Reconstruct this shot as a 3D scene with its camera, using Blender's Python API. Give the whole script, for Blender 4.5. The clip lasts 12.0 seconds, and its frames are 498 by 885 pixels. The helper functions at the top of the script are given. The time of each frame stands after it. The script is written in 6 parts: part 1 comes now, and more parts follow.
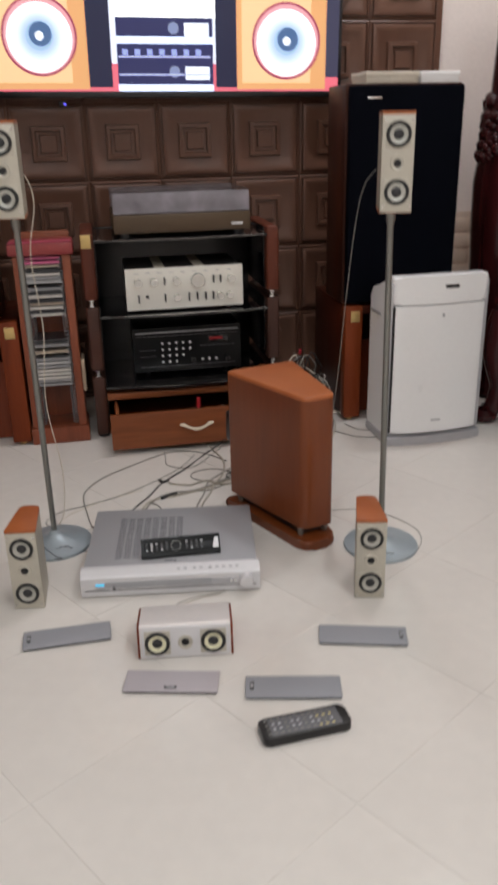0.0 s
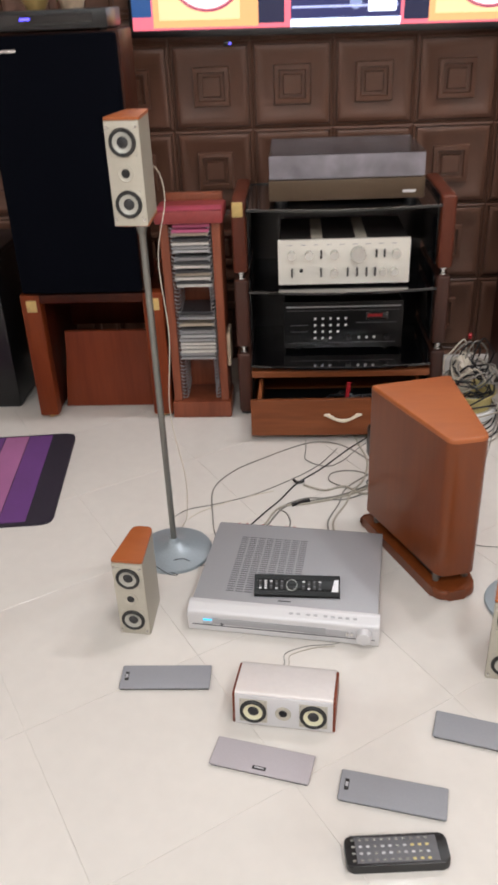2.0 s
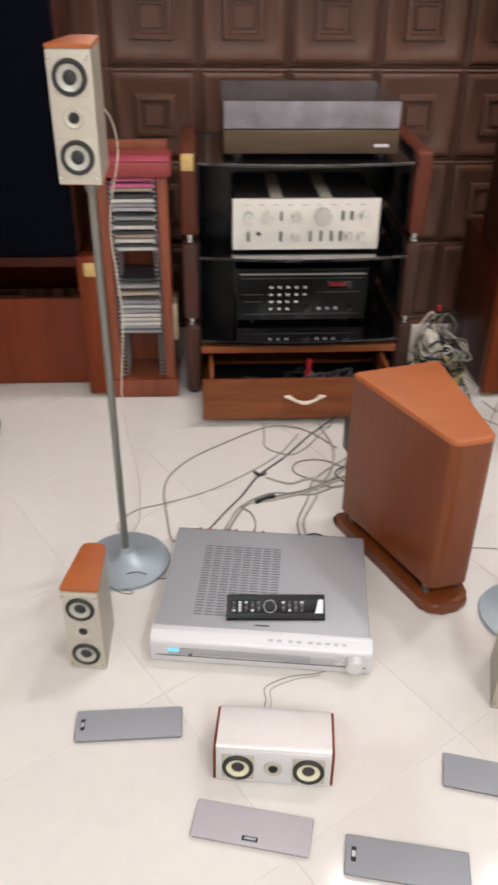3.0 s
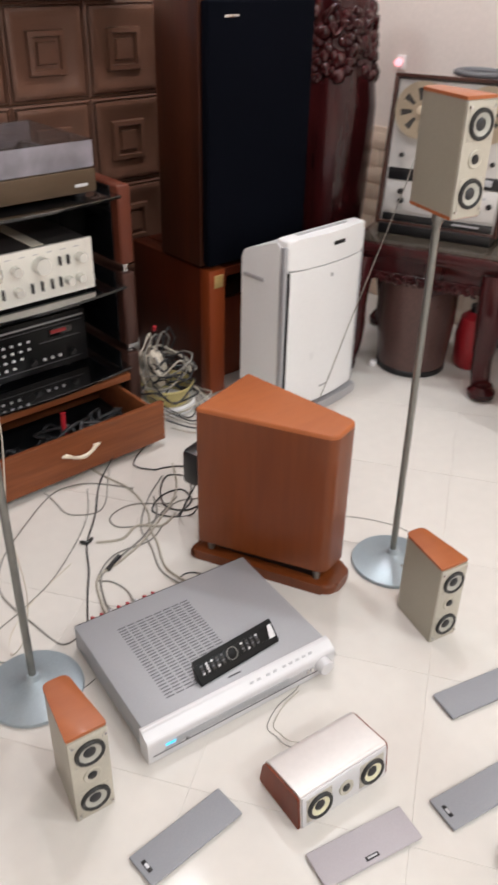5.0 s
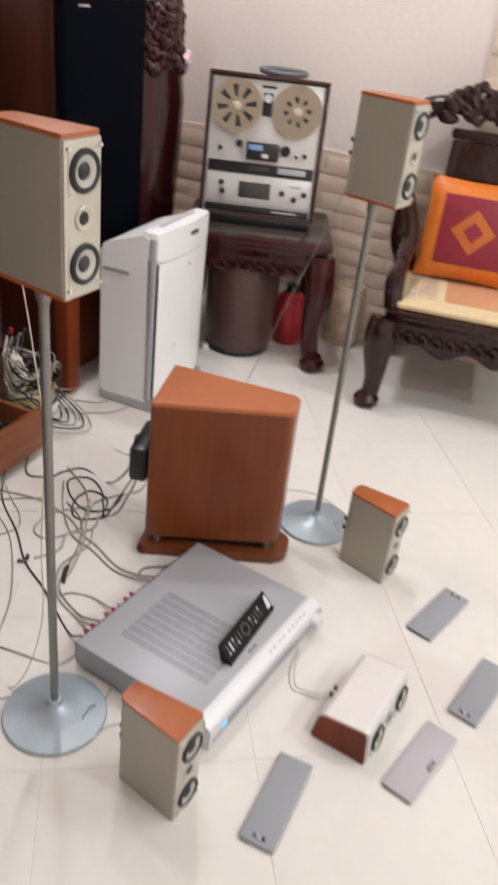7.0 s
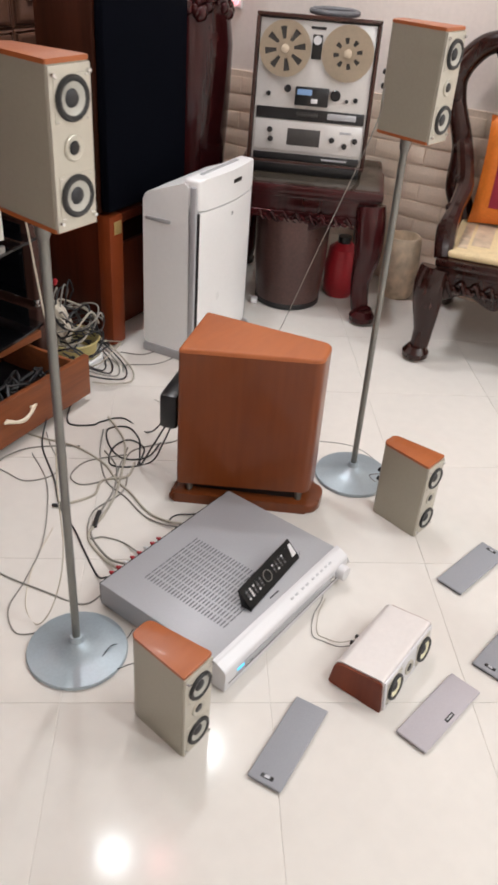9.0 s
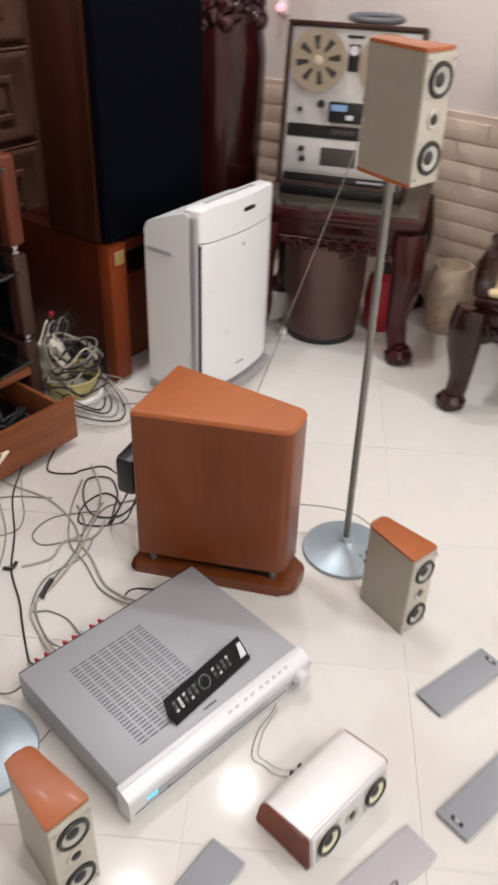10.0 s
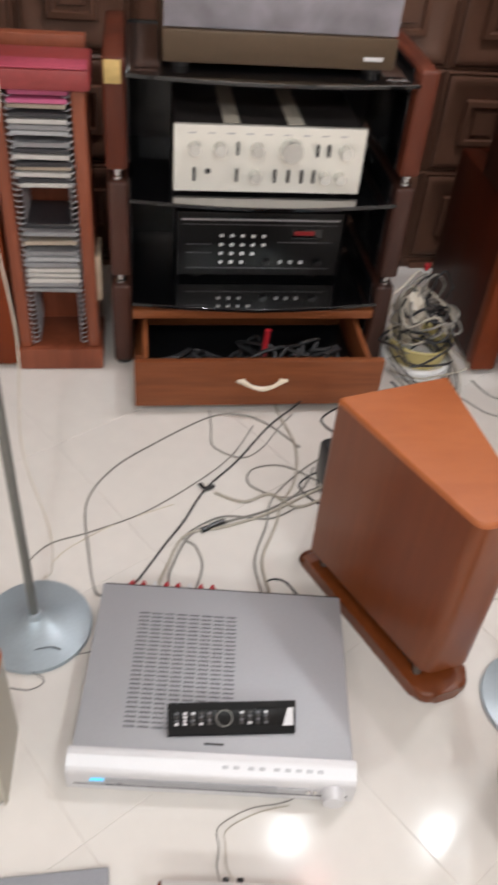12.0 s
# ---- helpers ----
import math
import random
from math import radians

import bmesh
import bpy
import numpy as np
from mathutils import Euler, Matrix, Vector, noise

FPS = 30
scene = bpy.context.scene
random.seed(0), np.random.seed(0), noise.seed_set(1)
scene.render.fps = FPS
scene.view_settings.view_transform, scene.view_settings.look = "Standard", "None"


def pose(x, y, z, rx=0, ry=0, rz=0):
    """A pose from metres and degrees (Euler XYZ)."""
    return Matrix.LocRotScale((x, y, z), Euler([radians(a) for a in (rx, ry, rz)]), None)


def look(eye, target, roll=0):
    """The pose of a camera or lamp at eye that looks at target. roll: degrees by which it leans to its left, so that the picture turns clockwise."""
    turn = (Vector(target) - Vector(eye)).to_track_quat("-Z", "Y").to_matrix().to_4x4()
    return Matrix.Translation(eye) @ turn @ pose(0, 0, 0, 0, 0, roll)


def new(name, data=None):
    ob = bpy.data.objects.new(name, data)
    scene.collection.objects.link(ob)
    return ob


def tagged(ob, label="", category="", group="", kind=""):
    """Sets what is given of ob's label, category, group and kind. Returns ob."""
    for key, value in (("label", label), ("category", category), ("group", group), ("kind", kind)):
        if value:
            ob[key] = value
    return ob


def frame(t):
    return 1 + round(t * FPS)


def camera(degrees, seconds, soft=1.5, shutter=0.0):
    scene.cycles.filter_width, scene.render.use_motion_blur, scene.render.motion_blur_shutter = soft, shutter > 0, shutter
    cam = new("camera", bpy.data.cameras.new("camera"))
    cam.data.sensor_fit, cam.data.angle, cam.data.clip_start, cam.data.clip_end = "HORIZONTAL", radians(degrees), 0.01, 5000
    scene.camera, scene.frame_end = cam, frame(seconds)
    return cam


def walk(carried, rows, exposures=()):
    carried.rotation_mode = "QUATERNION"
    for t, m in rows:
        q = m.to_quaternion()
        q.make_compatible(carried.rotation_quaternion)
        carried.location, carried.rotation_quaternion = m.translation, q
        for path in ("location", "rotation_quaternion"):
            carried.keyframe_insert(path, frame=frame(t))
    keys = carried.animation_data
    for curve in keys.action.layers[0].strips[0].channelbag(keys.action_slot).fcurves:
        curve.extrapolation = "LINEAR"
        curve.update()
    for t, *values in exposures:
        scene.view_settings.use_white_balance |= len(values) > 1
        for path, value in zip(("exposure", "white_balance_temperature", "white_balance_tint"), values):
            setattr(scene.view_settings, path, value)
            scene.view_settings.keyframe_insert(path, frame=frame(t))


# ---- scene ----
cam = camera(34.8, 12.0, soft=3.0, shutter=0.5)
PATH = [
    (0, (0.019, 0.291, 1.068), (0.359, 2.117, 0.327), -1.3),
    (0.5, (0.095, 0.272, 1.303), (0.333, 2.1, 0.527), 0.4),
    (0.8, (0.135, 0.253, 1.33), (0.309, 2.083, 0.542), -0.0),
    (1, (0.165, 0.276, 1.331), (0.294, 2.082, 0.482), -0.8),
    (1.5, (0.156, 0.431, 1.317), (0.173, 2.212, 0.407), -1.3),
    (2, (0.168, 0.609, 1.277), (0.05, 2.353, 0.305), -2.5),
    (2.5, (0.187, 0.744, 1.254), (0.022, 2.442, 0.21), -1.4),
    (3, (0.04, 0.891, 1.235), (0.139, 2.571, 0.154), 0.7),
    (3.5, (-0.121, 0.981, 1.249), (0.314, 2.571, 0.115), 2.1),
    (3.7, (-0.192, 1.016, 1.246), (0.3, 2.59, 0.114), 0.6),
    (5.3, (-0.645, 1.273, 1.291), (0.619, 2.435, 0.266), 3.6),
    (5.5, (-0.678, 1.341, 1.28), (0.66, 2.425, 0.262), 5.0),
    (6, (-0.814, 1.513, 1.282), (0.742, 2.266, 0.277), 3.3),
    (6.5, (-0.889, 1.598, 1.279), (0.665, 2.36, 0.278), 4.8),
    (7, (-1.009, 1.641, 1.283), (0.59, 2.269, 0.259), 7.1),
    (7.2, (-1.067, 1.621, 1.274), (0.545, 2.172, 0.226), 7.1),
    (9, (-0.963, 1.537, 1.251), (0.508, 2.307, 0.136), 4.4),
    (9.5, (-0.799, 1.449, 1.287), (0.621, 2.267, 0.142), 4.0),
    (10, (-0.561, 1.439, 1.271), (0.76, 2.425, 0.138), 2.1),
    (10.5, (-0.311, 1.452, 1.248), (0.695, 2.681, 0.033), 6.8),
    (11, (-0.091, 1.464, 1.234), (0.602, 2.862, -0.018), 9.0),
    (11.5, (0.018, 1.447, 1.196), (0.536, 2.928, -0.044), 9.1),
    (12, (0.039, 1.429, 1.221), (0.304, 2.906, -0.101), 5.6),
]
EXPOSURES = [(0, -0.72), (0.5, -0.55), (0.8, -0.56), (1.5, -0.36), (2.0, -0.20), (2.5, -0.04), (3.5, -0.03), (10.0, -0.03), (11.0, -0.13), (12, -0.06)]
walk(cam, [(t, look(eye, target, roll)) for t, eye, target, roll in PATH], EXPOSURES)

# ---- world and light ----
world = bpy.data.worlds.new("night_room")
world.use_nodes = True
scene.world = world
world.node_tree.nodes["Background"].inputs["Color"].default_value = (0.5, 0.45, 0.42, 1)
world.node_tree.nodes["Background"].inputs["Strength"].default_value = 0.02

CEIL = 2.8
# place and watts: two lamps over the apparatus, the middle row, the stronger row behind
DOWNLIGHTS = [(0.70, 3.0, 10.5), (1.46, 2.93, 15.5), (-0.2, 0.5, 12.2), (1.1, 0.5, 16.5), (-1.5, 0.5, 8.2), (-0.2, -0.9, 21.5), (1.1, -0.9, 26.0), (-1.5, -0.9, 13.5)]


def lamp(name, place, watts, size, colour):
    data = bpy.data.lights.new(name, "AREA")
    data.shape, data.size, data.energy, data.color = "DISK", size, watts, colour
    data.spread = radians(175)
    ob = new(name, data)
    ob.matrix_world = Matrix.Translation(place)
    return ob


for x, y, watts in DOWNLIGHTS:
    lamp("downlight_lamp", (x, y, CEIL - 0.03), watts, 0.13, (0.915, 0.967, 1.0))
lamp("pink_lamp", (0.80, 2.78, CEIL - 0.03), 2.2, 0.12, (1.0, 0.35, 0.38))

# ---- materials ----


def nodes_of(name):
    m = bpy.data.materials.new(name)
    m.use_nodes = True
    nt = m.node_tree
    return m, nt, nt.nodes["Principled BSDF"]


def surface(name, colour, rough=0.5, metal=0.0, vary=0.15, scale=6.0, fine=90.0, bump=0.05, coat=0.0, per_object=0.0, emit=0.0, spec=0.5):
    """Plain material with variation at two scales, roughness wear and fine relief."""
    m, nt, b = nodes_of(name)
    L = nt.links.new
    tc = nt.nodes.new("ShaderNodeTexCoord")
    n1 = nt.nodes.new("ShaderNodeTexNoise")
    n1.inputs["Scale"].default_value, n1.inputs["Detail"].default_value = scale, 5
    n2 = nt.nodes.new("ShaderNodeTexNoise")
    n2.inputs["Scale"].default_value, n2.inputs["Detail"].default_value = fine, 3
    L(tc.outputs["Object"], n1.inputs["Vector"]), L(tc.outputs["Object"], n2.inputs["Vector"])
    mix = nt.nodes.new("ShaderNodeMath")
    mix.operation = "ADD"
    L(n1.outputs["Fac"], mix.inputs[0]), L(n2.outputs["Fac"], mix.inputs[1])
    val = mix.outputs[0]
    if per_object:
        info = nt.nodes.new("ShaderNodeObjectInfo")
        sc = nt.nodes.new("ShaderNodeMath")
        sc.operation = "MULTIPLY_ADD"
        sc.inputs[1].default_value = per_object
        L(info.outputs["Random"], sc.inputs[0]), L(val, sc.inputs[2])
        val = sc.outputs[0]
    ramp = nt.nodes.new("ShaderNodeMapRange")
    ramp.inputs["From Min"].default_value, ramp.inputs["From Max"].default_value = 0.6, 1.4 + per_object
    ramp.inputs["To Min"].default_value, ramp.inputs["To Max"].default_value = 1 - vary, 1 + vary
    L(val, ramp.inputs["Value"])
    col = nt.nodes.new("ShaderNodeMix")
    col.data_type, col.blend_type = "RGBA", "MULTIPLY"
    col.inputs["Factor"].default_value = 1
    col.inputs[6].default_value = (*colour, 1)
    L(ramp.outputs[0], col.inputs[7])
    L(col.outputs[2], b.inputs["Base Color"])
    rr = nt.nodes.new("ShaderNodeMapRange")
    rr.inputs["To Min"].default_value, rr.inputs["To Max"].default_value = max(0.02, rough * 0.75), min(1, rough * 1.25)
    L(n1.outputs["Fac"], rr.inputs["Value"]), L(rr.outputs[0], b.inputs["Roughness"])
    b.inputs["Metallic"].default_value = metal
    b.inputs["Specular IOR Level"].default_value = spec
    b.inputs["Coat Weight"].default_value, b.inputs["Coat Roughness"].default_value = coat, 0.08
    if bump:
        bp = nt.nodes.new("ShaderNodeBump")
        bp.inputs["Strength"].default_value, bp.inputs["Distance"].default_value = bump, 0.002
        L(n2.outputs["Fac"], bp.inputs["Height"]), L(bp.outputs[0], b.inputs["Normal"])
    if emit:
        b.inputs["Emission Color"].default_value, b.inputs["Emission Strength"].default_value = (*colour, 1), emit
    return m


def wood(name, dark, light, rough=0.3, along=(1, 1, 0.08), scale=14.0, coat=0.3, per_object=0.2):
    """Veneer or timber: streaks along one axis, broad figure, fine pores."""
    m, nt, b = nodes_of(name)
    L = nt.links.new
    tc, mp = nt.nodes.new("ShaderNodeTexCoord"), nt.nodes.new("ShaderNodeMapping")
    mp.inputs["Scale"].default_value = along
    L(tc.outputs["Object"], mp.inputs["Vector"])
    n1, n2 = nt.nodes.new("ShaderNodeTexNoise"), nt.nodes.new("ShaderNodeTexNoise")
    n1.inputs["Scale"].default_value, n1.inputs["Detail"].default_value, n1.inputs["Distortion"].default_value = scale, 6, 0.6
    n2.inputs["Scale"].default_value, n2.inputs["Detail"].default_value = scale * 9, 3
    L(mp.outputs[0], n1.inputs["Vector"]), L(mp.outputs[0], n2.inputs["Vector"])
    add = nt.nodes.new("ShaderNodeMath")
    add.operation = "MULTIPLY_ADD"
    add.inputs[1].default_value = 0.35
    L(n2.outputs["Fac"], add.inputs[0]), L(n1.outputs["Fac"], add.inputs[2])
    info, add2 = nt.nodes.new("ShaderNodeObjectInfo"), nt.nodes.new("ShaderNodeMath")
    add2.operation = "MULTIPLY_ADD"
    add2.inputs[1].default_value = per_object
    L(info.outputs["Random"], add2.inputs[0]), L(add.outputs[0], add2.inputs[2])
    ramp = nt.nodes.new("ShaderNodeValToRGB")
    ramp.color_ramp.elements[0].position, ramp.color_ramp.elements[0].color = 0.45, (*dark, 1)
    ramp.color_ramp.elements[1].position, ramp.color_ramp.elements[1].color = 0.95, (*light, 1)
    L(add2.outputs[0], ramp.inputs[0]), L(ramp.outputs[0], b.inputs["Base Color"])
    rr = nt.nodes.new("ShaderNodeMapRange")
    rr.inputs["To Min"].default_value, rr.inputs["To Max"].default_value = rough * 0.7, rough * 1.4
    L(n1.outputs["Fac"], rr.inputs["Value"]), L(rr.outputs[0], b.inputs["Roughness"])
    b.inputs["Coat Weight"].default_value, b.inputs["Coat Roughness"].default_value = coat, 0.12
    bp = nt.nodes.new("ShaderNodeBump")
    bp.inputs["Strength"].default_value, bp.inputs["Distance"].default_value = 0.06, 0.001
    L(n2.outputs["Fac"], bp.inputs["Height"]), L(bp.outputs[0], b.inputs["Normal"])
    return m


def glow(name, colour, strength):
    m, nt, b = nodes_of(name)
    b.inputs["Base Color"].default_value = (*[c * 0.2 for c in colour], 1)
    b.inputs["Emission Color"].default_value, b.inputs["Emission Strength"].default_value = (*colour, 1), strength
    b.inputs["Roughness"].default_value = 0.3
    return m


def clear(name, colour=(0.9, 0.9, 0.9), rough=0.05, alpha=0.25):
    """Thin clear acrylic or glass: a see-through sheet with a glossy skin."""
    m, nt, b = nodes_of(name)
    b.inputs["Base Color"].default_value = (*colour, 1)
    b.inputs["Roughness"].default_value, b.inputs["Alpha"].default_value = rough, alpha
    return m


M_TILE = surface("glazed_floor_tile", (0.72, 0.68, 0.635), 0.12, vary=0.05, scale=2.5, fine=25, bump=0.015, per_object=0.25, spec=0.11)
M_GROUT = surface("tile_grout", (0.74, 0.70, 0.65), 0.4, scale=10)
M_PANEL = surface("brown_leather_panel", (0.142, 0.069, 0.045), 0.33, vary=0.25, scale=9, fine=260, bump=0.18, per_object=0.25, spec=0.36)
M_WALL = surface("cream_wall_paint", (0.86, 0.77, 0.72), 0.75, vary=0.05, scale=1.5, fine=60, bump=0.12)
M_CEIL = surface("white_ceiling_paint", (0.82, 0.80, 0.77), 0.8, vary=0.03)
M_BRICK = surface("beige_split_brick", (0.83, 0.675, 0.55), 0.75, vary=0.14, scale=14, fine=120, bump=0.6, per_object=0.7)
M_MORTAR = surface("pale_mortar", (0.79, 0.645, 0.53), 0.9, vary=0.1, bump=0.3)
M_CABINET = wood("dark_cabinet_veneer", (0.019, 0.0055, 0.0028), (0.058, 0.0155, 0.0068), 0.45, coat=0.05)
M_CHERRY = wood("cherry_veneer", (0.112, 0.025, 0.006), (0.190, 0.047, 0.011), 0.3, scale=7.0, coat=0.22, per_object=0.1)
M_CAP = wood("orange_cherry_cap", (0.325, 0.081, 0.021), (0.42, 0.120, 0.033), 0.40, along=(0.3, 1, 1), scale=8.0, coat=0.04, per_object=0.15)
# stand wood with shade put into its colour, for side and upper boards
M_STAND_SHADED = wood("shaded_stand_wood", (0.021, 0.0036, 0.0016), (0.064, 0.0115, 0.0040), 0.45, coat=0.1)
# stand wood lit, for the inner board; also the end cheeks' own red-brown
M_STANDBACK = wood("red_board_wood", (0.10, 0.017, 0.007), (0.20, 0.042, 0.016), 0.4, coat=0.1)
for m in (M_CABINET, M_STAND_SHADED):
    m.node_tree.nodes["Principled BSDF"].inputs["Specular IOR Level"].default_value = 0.15
# same stand wood, brightened for the light on its front edges
M_POST_LIT = wood("lit_post_wood", (0.10, 0.016, 0.0045), (0.21, 0.041, 0.0098), 0.45, coat=0.02)
M_RACK = wood("brown_rack_wood", (0.030, 0.013, 0.010), (0.075, 0.029, 0.020), 0.38, coat=0.25)
M_DRAWER = wood("drawer_wood", (0.15, 0.043, 0.016), (0.30, 0.096, 0.036), 0.4, along=(0.08, 1, 1), coat=0.15)
M_CDWOOD = wood("rack_red_wood", (0.17, 0.045, 0.022), (0.31, 0.09, 0.045), 0.4)
M_CDTOP = surface("red_painted_top", (0.30, 0.045, 0.045), 0.4, vary=0.2)
M_ROSE = wood("dark_polished_rosewood", (0.009, 0.0032, 0.0026), (0.032, 0.009, 0.0065), 0.16, along=(1, 1, 0.3), coat=0.15)
M_MAROON = wood("maroon_lacquer", (0.015, 0.0026, 0.003), (0.050, 0.008, 0.009), 0.14, coat=0.1)
M_SILVER = surface("grey_painted_steel", (0.385, 0.39, 0.41), 0.46, metal=0.2, vary=0.04, fine=300, bump=0.04)
M_FACE = surface("brushed_silver_front", (0.68, 0.675, 0.69), 0.46, metal=0.25, vary=0.02, scale=2, fine=300, bump=0.01)
M_AMPFACE = surface("champagne_aluminium", (0.88, 0.86, 0.79), 0.35, metal=0.15, vary=0.04, fine=300, bump=0.02)
M_KNOB = surface("turned_aluminium", (0.78, 0.77, 0.72), 0.25, metal=0.35, vary=0.05)
M_SAT = surface("warm_grey_cabinet", (0.365, 0.34, 0.275), 0.38, metal=0.15, vary=0.05, fine=200, bump=0.04)
M_BAFFLE = surface("silver_beige_baffle", (0.53, 0.50, 0.425), 0.35, metal=0.3, vary=0.05, bump=0.03)
M_CENTRE = surface("pale_silver_cabinet", (0.74, 0.70, 0.68), 0.35, metal=0.2, vary=0.04, bump=0.03)
M_CONE = surface("pale_cone", (0.74, 0.71, 0.50), 0.5, vary=0.08)
M_RUBBER = surface("black_rubber", (0.022, 0.022, 0.024), 0.5, vary=0.2)
M_BLACK = surface("black_plastic", (0.008, 0.008, 0.009), 0.32, vary=0.2)
M_GRILLE = surface("navy_black_grille_cloth", (0.0032, 0.0038, 0.0066), 0.9, vary=0.2, fine=500, bump=0.25, spec=0.02)
M_SHELF = surface("black_mirror_glass", (0.006, 0.006, 0.007), 0.03, vary=0.1, bump=0.0, coat=0.25)
M_SHELF.node_tree.nodes["Principled BSDF"].inputs["IOR"].default_value = 5.0
M_REMOTE = surface("matt_black_plastic", (0.0045, 0.0045, 0.005), 0.3, vary=0.2, spec=0.2)
M_SLOT = surface("grey_vent_slot", (0.13, 0.13, 0.14), 0.5)
M_SURROUND = surface("dark_grey_surround", (0.018, 0.018, 0.018), 0.5, vary=0.2)
M_RACKTOP = wood("red_rack_wood", (0.060, 0.014, 0.008), (0.130, 0.033, 0.017), 0.4, coat=0.12)
for m in (M_POST_LIT, M_STANDBACK, M_RACK, M_RACKTOP, M_DRAWER, M_CDWOOD):
    m.node_tree.nodes["Principled BSDF"].inputs["Specular IOR Level"].default_value = 0.2
for m in (M_ROSE, M_MAROON, M_CHERRY):
    m.node_tree.nodes["Principled BSDF"].inputs["Specular IOR Level"].default_value = 0.35
M_AMPTOP = surface("dark_bronze_case", (0.045, 0.038, 0.036), 0.4, vary=0.15)
M_PINKTOP = surface("faded_pink_cloth", (0.42, 0.06, 0.10), 0.6, vary=0.2)
M_GLASS = surface("black_glass", (0.006, 0.006, 0.007), 0.06, vary=0.1, bump=0.0, coat=0.3)
M_GLASSTOP = surface("greenish_table_glass", (0.05, 0.040, 0.030), 0.12, vary=0.2, bump=0.0)
M_BASE = surface("blue_grey_cast_base", (0.36, 0.42, 0.46), 0.35, metal=0.3, vary=0.08, fine=200)
M_POLE = surface("satin_steel_pole", (0.22, 0.22, 0.205), 0.32, metal=0.7, vary=0.08)
M_CHROME = surface("chrome", (0.75, 0.75, 0.75), 0.12, metal=1.0, vary=0.03, bump=0)
M_PLATE = surface("grey_grille_cloth", (0.30, 0.305, 0.33), 0.75, vary=0.08, fine=420, bump=0.3)
M_PLATE2 = surface("mauve_grille_cloth", (0.44, 0.405, 0.43), 0.7, vary=0.07, fine=420, bump=0.3)
M_WHITE = surface("white_plastic", (0.93, 0.93, 0.93), 0.3, vary=0.02, bump=0.02)
M_GREYP = surface("silver_grey_plastic", (0.46, 0.46, 0.48), 0.35, metal=0.2, vary=0.04)
M_BEIGEP = surface("cream_plastic", (0.66, 0.60, 0.50), 0.45, vary=0.06)
M_IVORY = surface("ivory_handle", (0.80, 0.70, 0.55), 0.3, vary=0.06)
M_BRASS = surface("brass_plate", (0.62, 0.45, 0.18), 0.35, metal=0.5, vary=0.15)
M_TT = surface("bronze_plinth", (0.092, 0.060, 0.034), 0.4, metal=0.3, vary=0.1)
M_TTDARK = surface("dark_mat", (0.05, 0.045, 0.042), 0.5)
# lid acrylic with the room's mottled reflection put into its pale colour
M_COVER_SHEEN = surface("acrylic_with_sheen", (0.34, 0.32, 0.36), 0.12, vary=0.35, scale=7, fine=15, bump=0.0)
M_COVER_SHEEN.node_tree.nodes["Principled BSDF"].inputs["Alpha"].default_value = 0.66
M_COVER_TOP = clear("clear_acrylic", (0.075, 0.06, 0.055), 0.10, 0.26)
M_SATCONE = surface("silver_cone", (0.46, 0.455, 0.41), 0.35, metal=0.3, vary=0.08)
M_RED = surface("red_plastic", (0.42, 0.02, 0.03), 0.35)
M_WIRE_K = surface("black_wire", (0.018, 0.018, 0.02), 0.45)
M_WIRE_G = surface("grey_wire", (0.26, 0.245, 0.22), 0.5)
M_WIRE_B = surface("beige_wire", (0.44, 0.40, 0.33), 0.45)
M_YELLOW = surface("yellow_plastic_basin", (0.62, 0.52, 0.22), 0.45, vary=0.12)
M_BIN = surface("brown_glazed_bin", (0.085, 0.042, 0.036), 0.3, vary=0.3, scale=5)
M_ORANGE = surface("orange_satin", (0.72, 0.19, 0.025), 0.45, vary=0.15, scale=20)
M_RUST = surface("burnt_orange_satin", (0.50, 0.125, 0.02), 0.45, vary=0.15, scale=20)
M_PETAL = surface("cream_petal", (0.72, 0.66, 0.55), 0.6, vary=0.1)
M_MAGENTA = surface("crimson_satin", (0.24, 0.012, 0.03), 0.45, vary=0.2, scale=20)
M_PAD = surface("cream_woven_pad", (0.74, 0.58, 0.34), 0.7, vary=0.14, scale=40, fine=300, bump=0.4)
M_PADMARK = surface("faded_orange_weave", (0.62, 0.30, 0.16), 0.75, vary=0.15, fine=300, bump=0.4)
M_PURPLE = surface("purple_carpet", (0.15, 0.05, 0.22), 0.95, vary=0.2, fine=400, bump=0.7)
M_MAUVE = surface("mauve_carpet", (0.40, 0.145, 0.32), 0.95, vary=0.2, fine=400, bump=0.7)
M_NAVY = surface("dark_plum_carpet", (0.022, 0.016, 0.03), 0.95, vary=0.2, fine=400, bump=0.7)
M_REEL = surface("tan_reel", (0.60, 0.49, 0.36), 0.4, vary=0.08)
M_DECKFACE = surface("pale_grey_deck_face", (0.66, 0.64, 0.62), 0.35, metal=0.3, vary=0.04)
M_LEAF = surface("green_leaf", (0.05, 0.16, 0.035), 0.5, vary=0.3)
M_CERAMIC = surface("cream_ceramic", (0.56, 0.44, 0.32), 0.35, vary=0.35, scale=16, fine=30)
M_PAPER = surface("paper", (0.66, 0.60, 0.50), 0.7, vary=0.08)
M_LED_B = glow("blue_led", (0.05, 0.55, 0.9), 1.7)
M_LED_V = glow("violet_led", (0.1, 0.08, 1.0), 4.0)
M_LED_R = glow("red_display", (0.9, 0.03, 0.04), 0.06)
M_LAMPGLOW = glow("lamp_diffuser", (1.0, 0.93, 0.86), 9.0)
M_PINKGLOW = glow("pink_diffuser", (1.0, 0.3, 0.35), 5.0)
